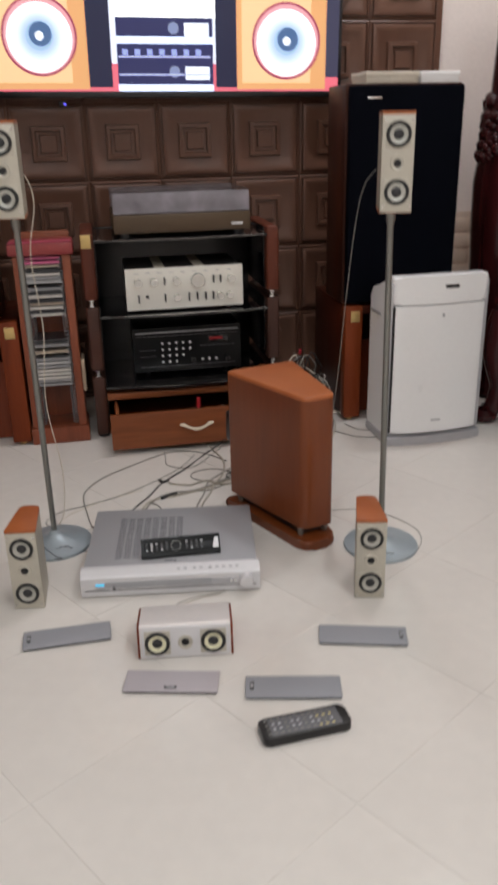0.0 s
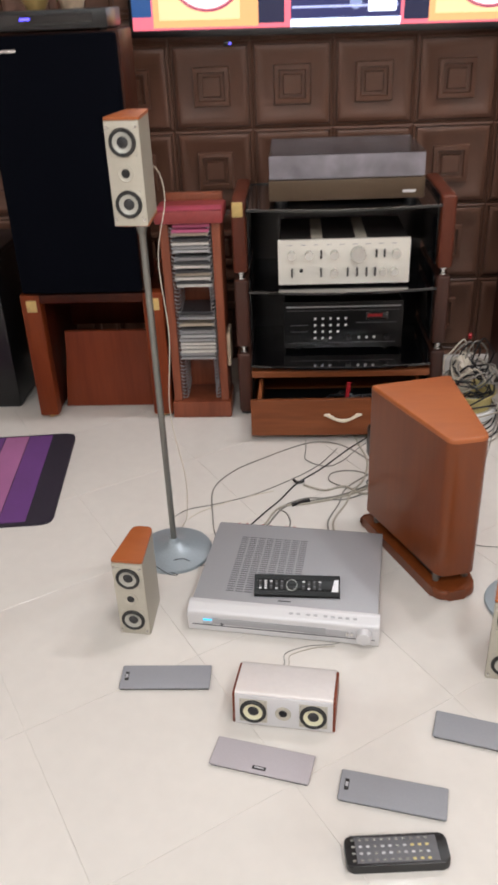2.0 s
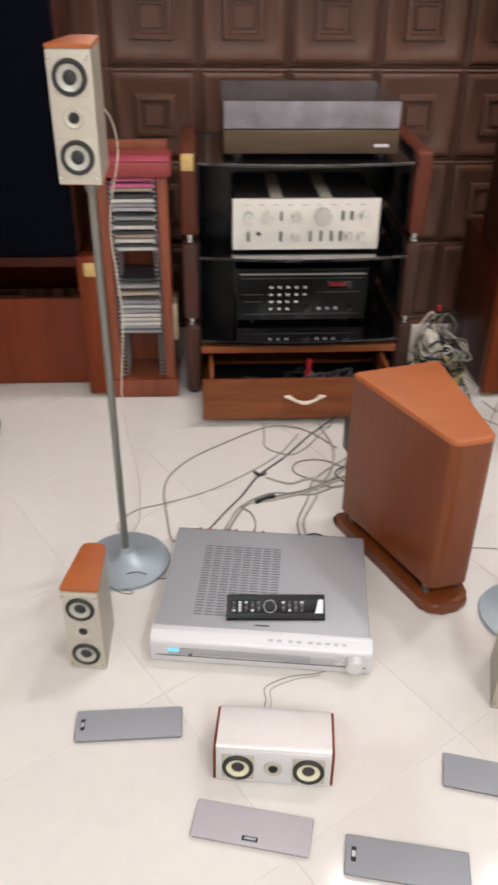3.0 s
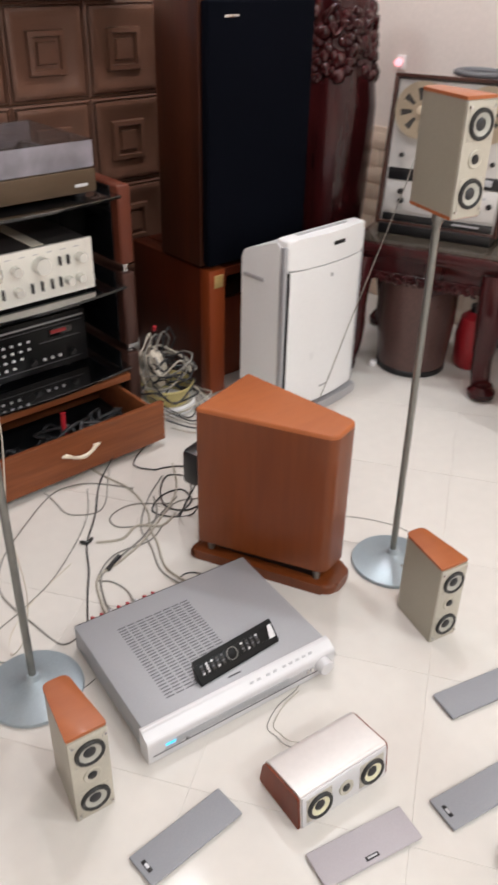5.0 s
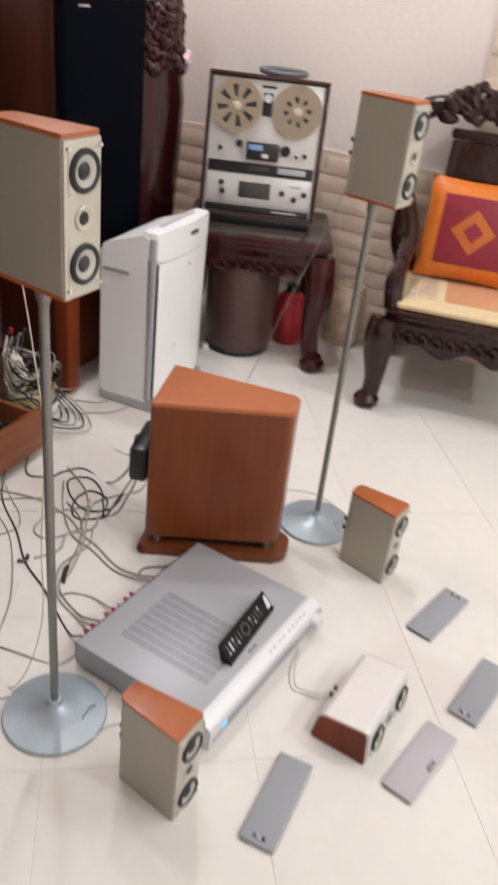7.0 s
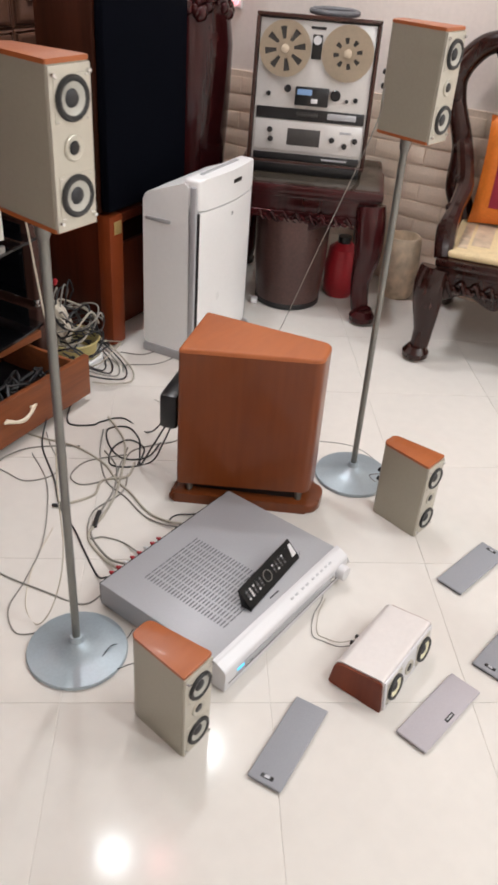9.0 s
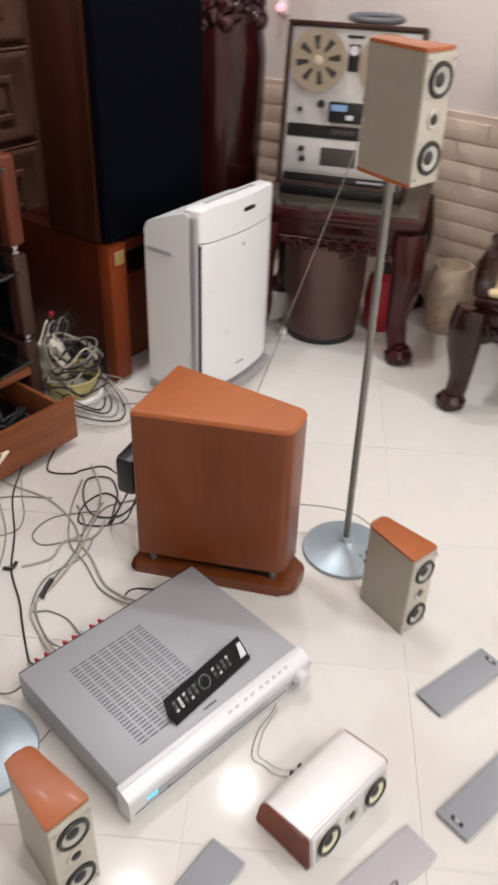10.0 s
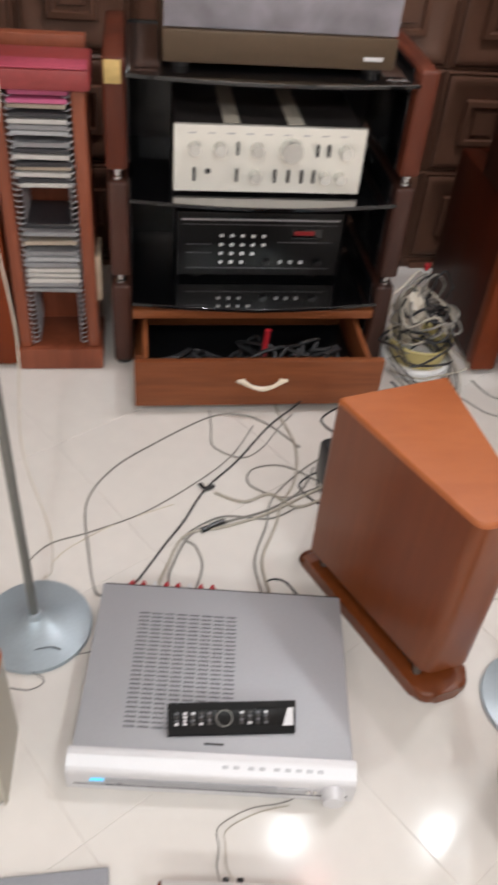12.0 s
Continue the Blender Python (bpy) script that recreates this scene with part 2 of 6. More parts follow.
CD_MATS = [surface("cd_spine_" + n, c, 0.3, vary=0.15, scale=60) for n, c in (("white", (0.6, 0.58, 0.55)), ("grey", (0.28, 0.28, 0.29)), ("black", (0.04, 0.04, 0.045)), ("silver", (0.45, 0.46, 0.47)), ("buff", (0.45, 0.38, 0.30)))]
M_PINKCD = surface("cd_spine_pink", (0.55, 0.12, 0.25), 0.35)

# ---- mesh helpers ----


def bm_box(size, loc=(0, 0, 0), bevel=0.0, rot=(0, 0, 0), seg=2):
    """A box of that size round loc, with rounded edges."""
    bm = bmesh.new()
    bmesh.ops.create_cube(bm, size=1.0)
    bmesh.ops.scale(bm, vec=size, verts=bm.verts)
    if bevel:
        bmesh.ops.bevel(bm, geom=bm.edges[:], offset=bevel, segments=seg, profile=0.5, affect="EDGES")
    bmesh.ops.transform(bm, matrix=pose(*loc, *rot), verts=bm.verts)
    return bm


def bm_prism(poly, z0, z1, bevel=0.0, seg=3, top=None):
    """A prism over a plan polygon (anticlockwise); top: another outline of the same length for the upper end."""
    bm = bmesh.new()
    lo = [bm.verts.new((x, y, z0)) for x, y in poly]
    hi = [bm.verts.new((x, y, z1)) for x, y in (top or poly)]
    n = len(poly)
    bm.faces.new(lo[::-1]), bm.faces.new(hi)
    for i in range(n):
        bm.faces.new((lo[i], lo[(i + 1) % n], hi[(i + 1) % n], hi[i]))
    if bevel:
        bmesh.ops.bevel(bm, geom=bm.edges[:], offset=bevel, segments=seg, profile=0.5, affect="EDGES")
    return bm


def rounded(poly, radii, steps=5):
    """The polygon with its corners rounded."""
    out, n = [], len(poly)
    for i, p in enumerate(poly):
        r = radii[i] if isinstance(radii, (list, tuple)) else radii
        p, a, b = Vector(p), Vector(poly[i - 1]), Vector(poly[(i + 1) % n])
        if r <= 0:
            out.append(tuple(p))
            continue
        s, e = p + (a - p).normalized() * r, p + (b - p).normalized() * r
        for k in range(steps + 1):
            t = k / steps
            out.append(tuple(s * (1 - t) ** 2 + p * 2 * t * (1 - t) + e * t * t))
    return out


def bm_lathe(profile, seg=32, loc=(0, 0, 0), rot=(0, 0, 0)):
    """A turned body: profile is (radius, height) from below to above."""
    bm = bmesh.new()
    rings = []
    for r, z in profile:
        if r < 1e-6:
            rings.append([bm.verts.new((0, 0, z))])
        else:
            rings.append([bm.verts.new((r * math.cos(2 * math.pi * k / seg), r * math.sin(2 * math.pi * k / seg), z)) for k in range(seg)])
    for a, b in zip(rings, rings[1:]):
        for k in range(seg):
            j = (k + 1) % seg
            if len(a) == 1 and len(b) > 1:
                bm.faces.new((a[0], b[j], b[k]))
            elif len(b) == 1 and len(a) > 1:
                bm.faces.new((a[k], a[j], b[0]))
            elif len(a) > 1:
                bm.faces.new((a[k], a[j], b[j], b[k]))
    if len(rings[0]) > 1:
        bm.faces.new(rings[0][::-1])
    if len(rings[-1]) > 1:
        bm.faces.new(rings[-1])
    bmesh.ops.transform(bm, matrix=pose(*loc, *rot), verts=bm.verts)
    return bm


def spline(points, steps=8, closed=False):
    """A smooth line through the points."""
    pts, out = [Vector(p) for p in points], []
    n = len(pts)
    for i in range(n if closed else n - 1):
        p1, p2 = pts[i], pts[(i + 1) % n]
        p0 = pts[i - 1] if closed or i else p1
        p3 = pts[(i + 2) % n] if closed or i + 2 < n else p2
        for k in range(steps):
            t = k / steps
            out.append(0.5 * (2 * p1 + (p2 - p0) * t + (2 * p0 - 5 * p1 + 4 * p2 - p3) * t * t + (3 * p1 - p0 - 3 * p2 + p3) * t ** 3))
    if not closed:
        out.append(pts[-1])
    return out


def bm_tube(points, radius, seg=8, steps=8, closed=False, flat=1.0):
    """A tube along a smooth line; radius may be a list, one a point."""
    bm = bmesh.new()
    line = spline(points, steps, closed)
    n, rings, side = len(line), [], None
    for i, p in enumerate(line):
        d = (line[(i + 1) % n] - line[i - 1]) if closed or 0 < i < n - 1 else (line[1] - line[0] if i == 0 else line[-1] - line[-2])
        d.normalize()
        if side is None:
            side = d.orthogonal().normalized()
        side = (side - d * side.dot(d)).normalized()
        up = d.cross(side)
        if isinstance(radius, (list, tuple)):
            f = min(i / steps, len(radius) - 1.001)
            r = radius[int(f)] * (1 - f % 1) + radius[int(f) + 1] * (f % 1)
        else:
            r = radius
        rings.append([bm.verts.new(p + side * r * math.cos(2 * math.pi * k / seg) + up * r * flat * math.sin(2 * math.pi * k / seg)) for k in range(seg)])
    for i in range(n if closed else n - 1):
        a, b = rings[i], rings[(i + 1) % n]
        for k in range(seg):
            bm.faces.new((a[k], a[(k + 1) % seg], b[(k + 1) % seg], b[k]))
    if not closed:
        bm.faces.new(rings[0][::-1]), bm.faces.new(rings[-1])
    return bm


def merge(*bms):
    """All the pieces in one bmesh."""
    out = bmesh.new()
    for b in bms:
        me = bpy.data.meshes.new("piece")
        b.to_mesh(me)
        b.free()
        out.from_mesh(me)
        bpy.data.meshes.remove(me)
    return out


def turned(bm, m):
    bmesh.ops.transform(bm, matrix=m, verts=bm.verts)
    return bm


def mesh_of(name, bm, material, angle=32):
    me = bpy.data.meshes.new(name)
    bmesh.ops.recalc_face_normals(bm, faces=bm.faces)
    bm.to_mesh(me)
    bm.free()
    me.polygons.foreach_set("use_smooth", [True] * len(me.polygons))
    me.set_sharp_from_angle(angle=radians(angle))
    me.materials.append(material)
    return me


def part(name, bm, material, parent=None, label="", angle=32):
    """One mesh object under a thing or a part, in its thing's own axes."""
    ob = new(name, mesh_of(name, bm, material, angle))
    ob.parent = parent
    if label:
        ob["label"] = label
    return ob


def thing(name, m, label, category, group=""):
    ob = new(name)
    ob.empty_display_size = 0.05
    ob.matrix_world = m
    return tagged(ob, label, category, group)


def solid(name, bm, material, label, category, group="", kind="", m=None, angle=32):
    """A thing of one mesh."""
    ob = part(name, bm, material, None, "", angle)
    if m is not None:
        ob.matrix_world = m
    return tagged(ob, label, category, group, kind)


# ---- the room ----
X0, X1, Y0, Y1 = -2.6, 2.1, -2.2, 3.64
floor = solid("floor", bm_box((X1 - X0 + 0.4, Y1 - Y0 + 0.4, 0.1), ((X0 + X1) / 2, (Y0 + Y1) / 2, -0.0512)), M_GROUT, "glossy cream ceramic tile floor with thin joints", "floor", kind="structure")
wall_north = solid("wall_north", bm_box((X1 - X0 + 0.5, 0.25, CEIL), ((X0 + X1) / 2, Y1 + 0.135, CEIL / 2)), M_WALL, "back wall clad in brown embossed square panels", "wall", kind="structure")
wall_east = solid("wall_east", bm_box((0.25, Y1 - Y0, CEIL), (X1 + 0.125, (Y0 + Y1) / 2, CEIL / 2)), M_WALL, "cream painted wall above a beige split-brick dado", "wall", kind="structure")
solid("wall_west", bm_box((0.25, Y1 - Y0, CEIL), (X0 - 0.125, (Y0 + Y1) / 2, CEIL / 2)), M_WALL, "plain cream painted side wall", "wall", kind="structure")
solid("wall_south", bm_box((X1 - X0 + 0.5, 0.25, CEIL), ((X0 + X1) / 2, Y0 - 0.125, CEIL / 2)), M_WALL, "plain cream painted wall behind", "wall", kind="structure")
solid("ceiling", bm_box((X1 - X0 + 0.5, Y1 - Y0 + 0.5, 0.12), ((X0 + X1) / 2, (Y0 + Y1) / 2, CEIL + 0.06)), M_CEIL, "plain white painted ceiling", "ceiling", kind="structure")


def downlight(x, y, glow_mat, label):
    t = thing("ceiling_downlight", pose(x, y, CEIL), label, "ceiling light", "ceiling downlights")
    part("rim", bm_lathe([(0.088, -0.001), (0.088, -0.008), (0.08, -0.014), (0.068, -0.012), (0.068, -0.001)], 28), M_WHITE, t)
    part("diffuser", bm_lathe([(0.066, -0.003), (0.066, -0.006), (0, -0.007)], 28), glow_mat, t)


for x, y, watts in DOWNLIGHTS:
    downlight(x, y, M_LAMPGLOW, "round white recessed ceiling downlight, lit")
downlight(0.80, 2.78, M_PINKGLOW, "round recessed ceiling downlight with pink light")

# ---- television on the wall ----


def television():
    x0, x1, z0, z1, y = -0.366, 1.018, 1.172, 1.96, 3.548
    w, h, cx, cz = x1 - x0, z1 - z0, (x0 + x1) / 2, (z0 + z1) / 2
    t = thing("television", pose(cx, y, z0, 0, 0.7, 0), "wide flat black television on the panelled wall, showing a hi-fi set", "television")
    part("back_cover", bm_box((w - 0.02, 0.035, h - 0.02), (0, 0.034, h / 2), 0.008), M_BLACK, t)
    part("wall_mount", bm_box((0.4, 0.045, 0.3), (0, 0.068, h / 2), 0.004), M_BLACK, t)
    part("bezel", merge(bm_box((w, 0.03, 0.022), (0, 0.008, 0.011), 0.003), bm_box((w, 0.03, 0.012), (0, 0.008, h - 0.006), 0.003),
                        bm_box((0.012, 0.03, h - 0.034), (-w / 2 + 0.006, 0.008, h / 2 + 0.005), 0.003), bm_box((0.012, 0.03, h - 0.034), (w / 2 - 0.006, 0.008, h / 2 + 0.005), 0.003)), M_BLACK, t)
    part("sensor", merge(bm_box((0.03, 0.016, 0.018), (-0.37, 0.012, -0.022), 0.004)), M_BLACK, t, "small standby sensor")
    part("standby_light", bm_lathe([(0.004, 0), (0.004, 0.004), (0, 0.005)], 10, (-0.362, 0.004, -0.022), (90, 0, 0)), M_LED_V, t)
    yy = -0.002

    def rect(a, b, c, d):
        return [(a, c), (b, c), (b, d), (a, d)]

    def disc(a, b, r, sq=1.0, n=36):
        return [(a + r * math.cos(2 * math.pi * k / n), b + r * sq * math.sin(2 * math.pi * k / n)) for k in range(n)]

    lay = [(rect(x0 + 0.012, x1 - 0.012, z0 + 0.022, z1 - 0.012), 0, (0.75, 0.80, 0.95), 1.3),
           (rect(x0 + 0.012, x1 - 0.012, z0 + 0.022, z0 + 0.115), 1, (0.85, 0.16, 0.22), 1.0),
           (rect(x0 + 0.012, -0.29, z0 + 0.06, z1 - 0.012), 2, (0.03, 0.09, 0.26), 0.8),
           (rect(0.955, x1 - 0.012, z0 + 0.07, z1 - 0.012), 2, (0.06, 0.06, 0.12), 0.7)]
    for a, b, s0, s1 in ((-0.285, 0.06, 0.06, 0.145), (0.61, 0.955, 0.53, 0.61)):
        lay += [(rect(min(s0, s1), max(s0, s1), z0 + 0.035, 1.95), 2, (0.015, 0.02, 0.07), 0.6),
                (rect(a, b, z0 + 0.028, 1.95), 3, (0.92, 0.46, 0.19), 0.85),
                (rect(a + 0.02, b - 0.06, z0 + 0.05, 1.94), 4, (1.0, 0.62, 0.33), 1.0)]
    for wx, wz in ((-0.105, 1.375), (0.80, 1.365)):
        lay += [(disc(wx, wz, 0.132), 5, (0.42, 0.08, 0.14), 0.8), (disc(wx, wz, 0.124), 6, (0.85, 0.38, 0.42), 1.0)]
        for k in range(7):
            f = k / 6
            lay += [(disc(wx, wz - 0.006 * (1 - f), 0.114 - 0.011 * k), 7 + k, (0.95 - 0.5 * f, 0.93 - 0.28 * f, 0.98 - 0.06 * f), 1.6 - 0.75 * f)]
        lay += [(disc(wx + 0.004, wz + 0.006, 0.040), 15, (0.10, 0.20, 0.42), 0.7), (disc(wx, wz, 0.015), 16, (0.85, 0.92, 1.0), 1.3),
                (disc(wx + 0.045, wz + 0.205, 0.062), 5, (0.06, 0.15, 0.36), 0.9), (disc(wx + 0.045, wz + 0.205, 0.04), 6, (0.16, 0.32, 0.62), 0.9),
                (rect(wx - 0.11, wx - 0.005, wz + 0.25, wz + 0.33), 5, (0.55, 0.72, 0.75), 1.1), (rect(wx + 0.06, wx + 0.12, wz + 0.28, wz + 0.34), 5, (0.10, 0.12, 0.2), 0.8)]
    lay += [(rect(0.165, 0.52, z0 + 0.022, 1.44), 3, (0.03, 0.035, 0.14), 0.7), (rect(0.165, 0.53, 1.44, 1.95), 3, (1.0, 1.0, 1.0), 2.2),
            (rect(0.22, 0.32, 1.535, 1.56), 4, (0.05, 0.08, 0.12), 0.6)]
    for zz in (1.365, 1.205):
        lay += [(rect(0.165, 0.52, zz - 0.012, zz + 0.012), 4, (0.62, 0.72, 1.0), 1.6)]
    for zz in (1.40, 1.255):
        lay += [(rect(0.415, 0.505, zz - 0.022, zz + 0.022), 4, (0.8, 0.86, 1.0), 1.5), (disc(0.375, zz + 0.005, 0.02), 4, (0.25, 0.3, 0.5), 0.9)]
    for k in range(7):
        lay += [(rect(0.185 + 0.045 * k, 0.205 + 0.045 * k, 1.315, 1.335), 4, (0.35, 0.42, 0.85), 1.0)]
    for zz in (1.25, 1.31):
        lay += [(rect(0.17, 0.51, zz - 0.003, zz + 0.003), 5, (0.5, 0.55, 0.9), 1.0)]
    groups = {}
    for poly, layer, colour, strength in lay:
        groups.setdefault((colour, strength), []).append((poly, layer))
    screen = part("screen", bm_box((w - 0.024, 0.003, h - 0.034), (0, yy + 0.003, h / 2 + 0.005)), M_BLACK, t, "bright lit screen")
    for (colour, strength), polys in groups.items():
        mat = glow("screen_colour", colour, strength * 1.7)
        for poly, layer in polys:
            bm = bmesh.new()
            bm.faces.new([bm.verts.new((px - cx, yy - 0.0006 * layer, pz - z0)) for px, pz in poly])
            part("picture_area", bm, mat, screen)


television()

# ---- big loudspeakers on wooden stands ----


def speaker_stand(x0, x1, y, depth, h, label):
    w = x1 - x0
    t = thing("speaker_stand", pose((x0 + x1) / 2, y, 0), label, "speaker stand", "wooden speaker stands")
    th = 0.062
    for s in (-1, 1):
        leg = part("side_board", bm_box((th, depth, h - 0.02), (s * (w - th) / 2, depth / 2, h / 2 + 0.005), 0.008), M_STAND_SHADED, t)
        # brighter copy of the wood paints the light on the front edge
        part("front_post", bm_box((th + 0.004, 0.05, h - 0.018), (s * (w - th) / 2, 0.022, h / 2 + 0.005), 0.006), M_POST_LIT, leg, "front post in the lit orange-red tone of the stand wood")
        part("brass_plate", bm_box((0.034, 0.004, 0.04), (s * (w - th) / 2 + 0.004, -0.004, h - 0.043), 0.001), M_BRASS, leg, "small brass corner plate")
        for yy in (0.03, depth - 0.03):
            part("foot", bm_lathe([(0.012, 0), (0.015, 0.006), (0.012, 0.016)], 14, (s * (w - th) / 2, yy, 0)), M_BRASS, t)
    part("top_board", bm_box((w - 2 * th, depth, 0.03), (0, depth / 2, h - 0.02), 0.003), M_STAND_SHADED, t)
    # dark tone stands for the loudspeaker's shade under the top
    part("upper_board", bm_box((w - 2 * th, 0.02, 0.20), (0, depth - 0.05, h - 0.135), 0.002), M_STAND_SHADED, t, "board under the top, darkened in colour for its shade")
    a = (w - 2 * th) / 2
    board = [(-a + 0.006, 0.004), (a, 0.004), (a, 0.292), (-a + 0.038, 0.292), (-a + 0.032, 0.20)]
    # redder tone stands for the light reaching the lower board
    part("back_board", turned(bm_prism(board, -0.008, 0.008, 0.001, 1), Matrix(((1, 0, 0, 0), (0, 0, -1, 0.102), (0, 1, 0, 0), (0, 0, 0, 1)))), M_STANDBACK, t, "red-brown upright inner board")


def floor_speaker(x0, x1, y, z0, z1, depth, label):
    w, h = x1 - x0, z1 - z0
    t = thing("loudspeaker", pose((x0 + x1) / 2, y, z0), label, "loudspeaker", "big loudspeakers")
    part("cabinet", bm_box((w, depth, h), (0, depth / 2 + 0.03, h / 2), 0.006), M_CABINET, t)
    part("grille", bm_box((w - 0.012, 0.034, h - 0.012), (0, 0.012, h / 2), 0.01), M_GRILLE, t, "navy black cloth grille")
    part("badge", bm_box((0.05, 0.003, 0.007), (-w / 2 + 0.09, -0.0055, h - 0.045), 0.001), M_CHROME, t)


speaker_stand(-0.735, -0.265, 3.09, 0.40, 0.462, "red-brown wooden speaker stand with brass corner plates")
speaker_stand(0.905, 1.345, 3.05, 0.42, 0.45, "red-brown wooden speaker stand beside the purifier")
floor_speaker(-0.72, -0.315, 3.06, 0.464, 1.222, 0.20, "tall black-grilled loudspeaker in a red wood cabinet")
floor_speaker(0.895, 1.315, 3.05, 0.452, 1.190, 0.205, "tall navy-grilled loudspeaker in a brown wood cabinet")

t = thing("set_top_box", pose(-0.53, 3.17, 1.222), "slim black box with a violet light on the loudspeaker", "media box")
part("case", bm_box((0.38, 0.20, 0.05), (0, 0, 0.029), 0.004), M_BLACK, t)
part("front_window", bm_box((0.3, 0.003, 0.028), (0, -0.101, 0.03), 0.001), M_GLASS, t)
part("indicator", bm_box((0.03, 0.003, 0.006), (-0.04, -0.1035, 0.032), 0.001), M_LED_V, t)
for sx in (-0.17, 0.17):
    for sy in (-0.07, 0.07):
        part("foot", bm_lathe([(0.012, 0), (0.012, 0.005)], 12, (sx, sy, 0)), M_RUBBER, t)


def pot_plant():
    t = thing("potted_plant", pose(-0.455, 3.17, 1.276), "green leafy plant with cream blossoms in a pot", "plant")
    part("pot", bm_lathe([(0.03, 0), (0.04, 0.03), (0.045, 0.055), (0.04, 0.055), (0.035, 0.045), (0, 0.045)], 20), M_CERAMIC, t)
    rnd = random.Random(4)
    bms = []
    for i in range(80):
        a, r, z = rnd.uniform(0, 6.28), rnd.uniform(0.01, 0.095), rnd.uniform(0.04, 0.17)
        bm = bmesh.new()
        pts = [(0, 0, 0), (0.012, 0.016, 0.004), (0.008, 0.036, 0.0), (0, 0.05, -0.006), (-0.008, 0.036, 0.0), (-0.012, 0.016, 0.004)]
        bm.faces.new([bm.verts.new(p) for p in pts])
        bmesh.ops.solidify(bm, geom=bm.faces[:], thickness=0.0012)
        bms.append(turned(bm, pose(r * math.cos(a), r * math.sin(a), z, rnd.uniform(-30, 60), rnd.uniform(-30, 30), math.degrees(a) - 90 + rnd.uniform(-40, 40))))
    part("foliage", merge(*bms), M_LEAF, t)
    for i in range(12):
        a, r = rnd.uniform(0, 6.28), rnd.uniform(0.0, 0.05)
        part("blossom", bm_lathe([(0, -0.006), (0.011, -0.002), (0.015, 0.006), (0.008, 0.004), (0, 0.001)], 8, (r * math.cos(a) - 0.035, r * math.sin(a) - 0.02, rnd.uniform(0.13, 0.2)), (rnd.uniform(-40, 60), rnd.uniform(-40, 40), 0)), M_PETAL, t)
    for a in range(5):
        part("stem", bm_tube([(0, 0, 0.04), (0.02 * math.cos(a * 1.3), 0.02 * math.sin(a * 1.3), 0.1), (0.05 * math.cos(a * 1.3), 0.05 * math.sin(a * 1.3), 0.15)], 0.0025, 6, 4), M_LEAF, t)


pot_plant()
solid("vase", bm_lathe([(0.025, 0), (0.042, 0.03), (0.046, 0.07), (0.03, 0.11), (0.018, 0.13), (0.026, 0.15), (0.02, 0.15), (0.012, 0.13), (0, 0.12)], 24), M_BRASS, "small gold-coloured ornament vase", "vase", m=pose(-0.56, 3.17, 1.276))
for i, (bx, bw, c) in enumerate(((1.06, 0.19, M_PAPER), (1.235, 0.14, M_WHITE))):
    b = thing("box", pose(bx, 3.165, 1.190, 0, 0, 1.5 - 3 * i), "flat pale cardboard box on the loudspeaker", "box", "boxes on the loudspeaker")
    part("tray", bm_box((bw - 0.004, 0.15, 0.024), (0, 0, 0.012), 0.002), c, b)
    part("lid", bm_box((bw, 0.154, 0.018), (0, 0, 0.0285), 0.002), c, b)

# ---- hi-fi rack with its apparatus ----


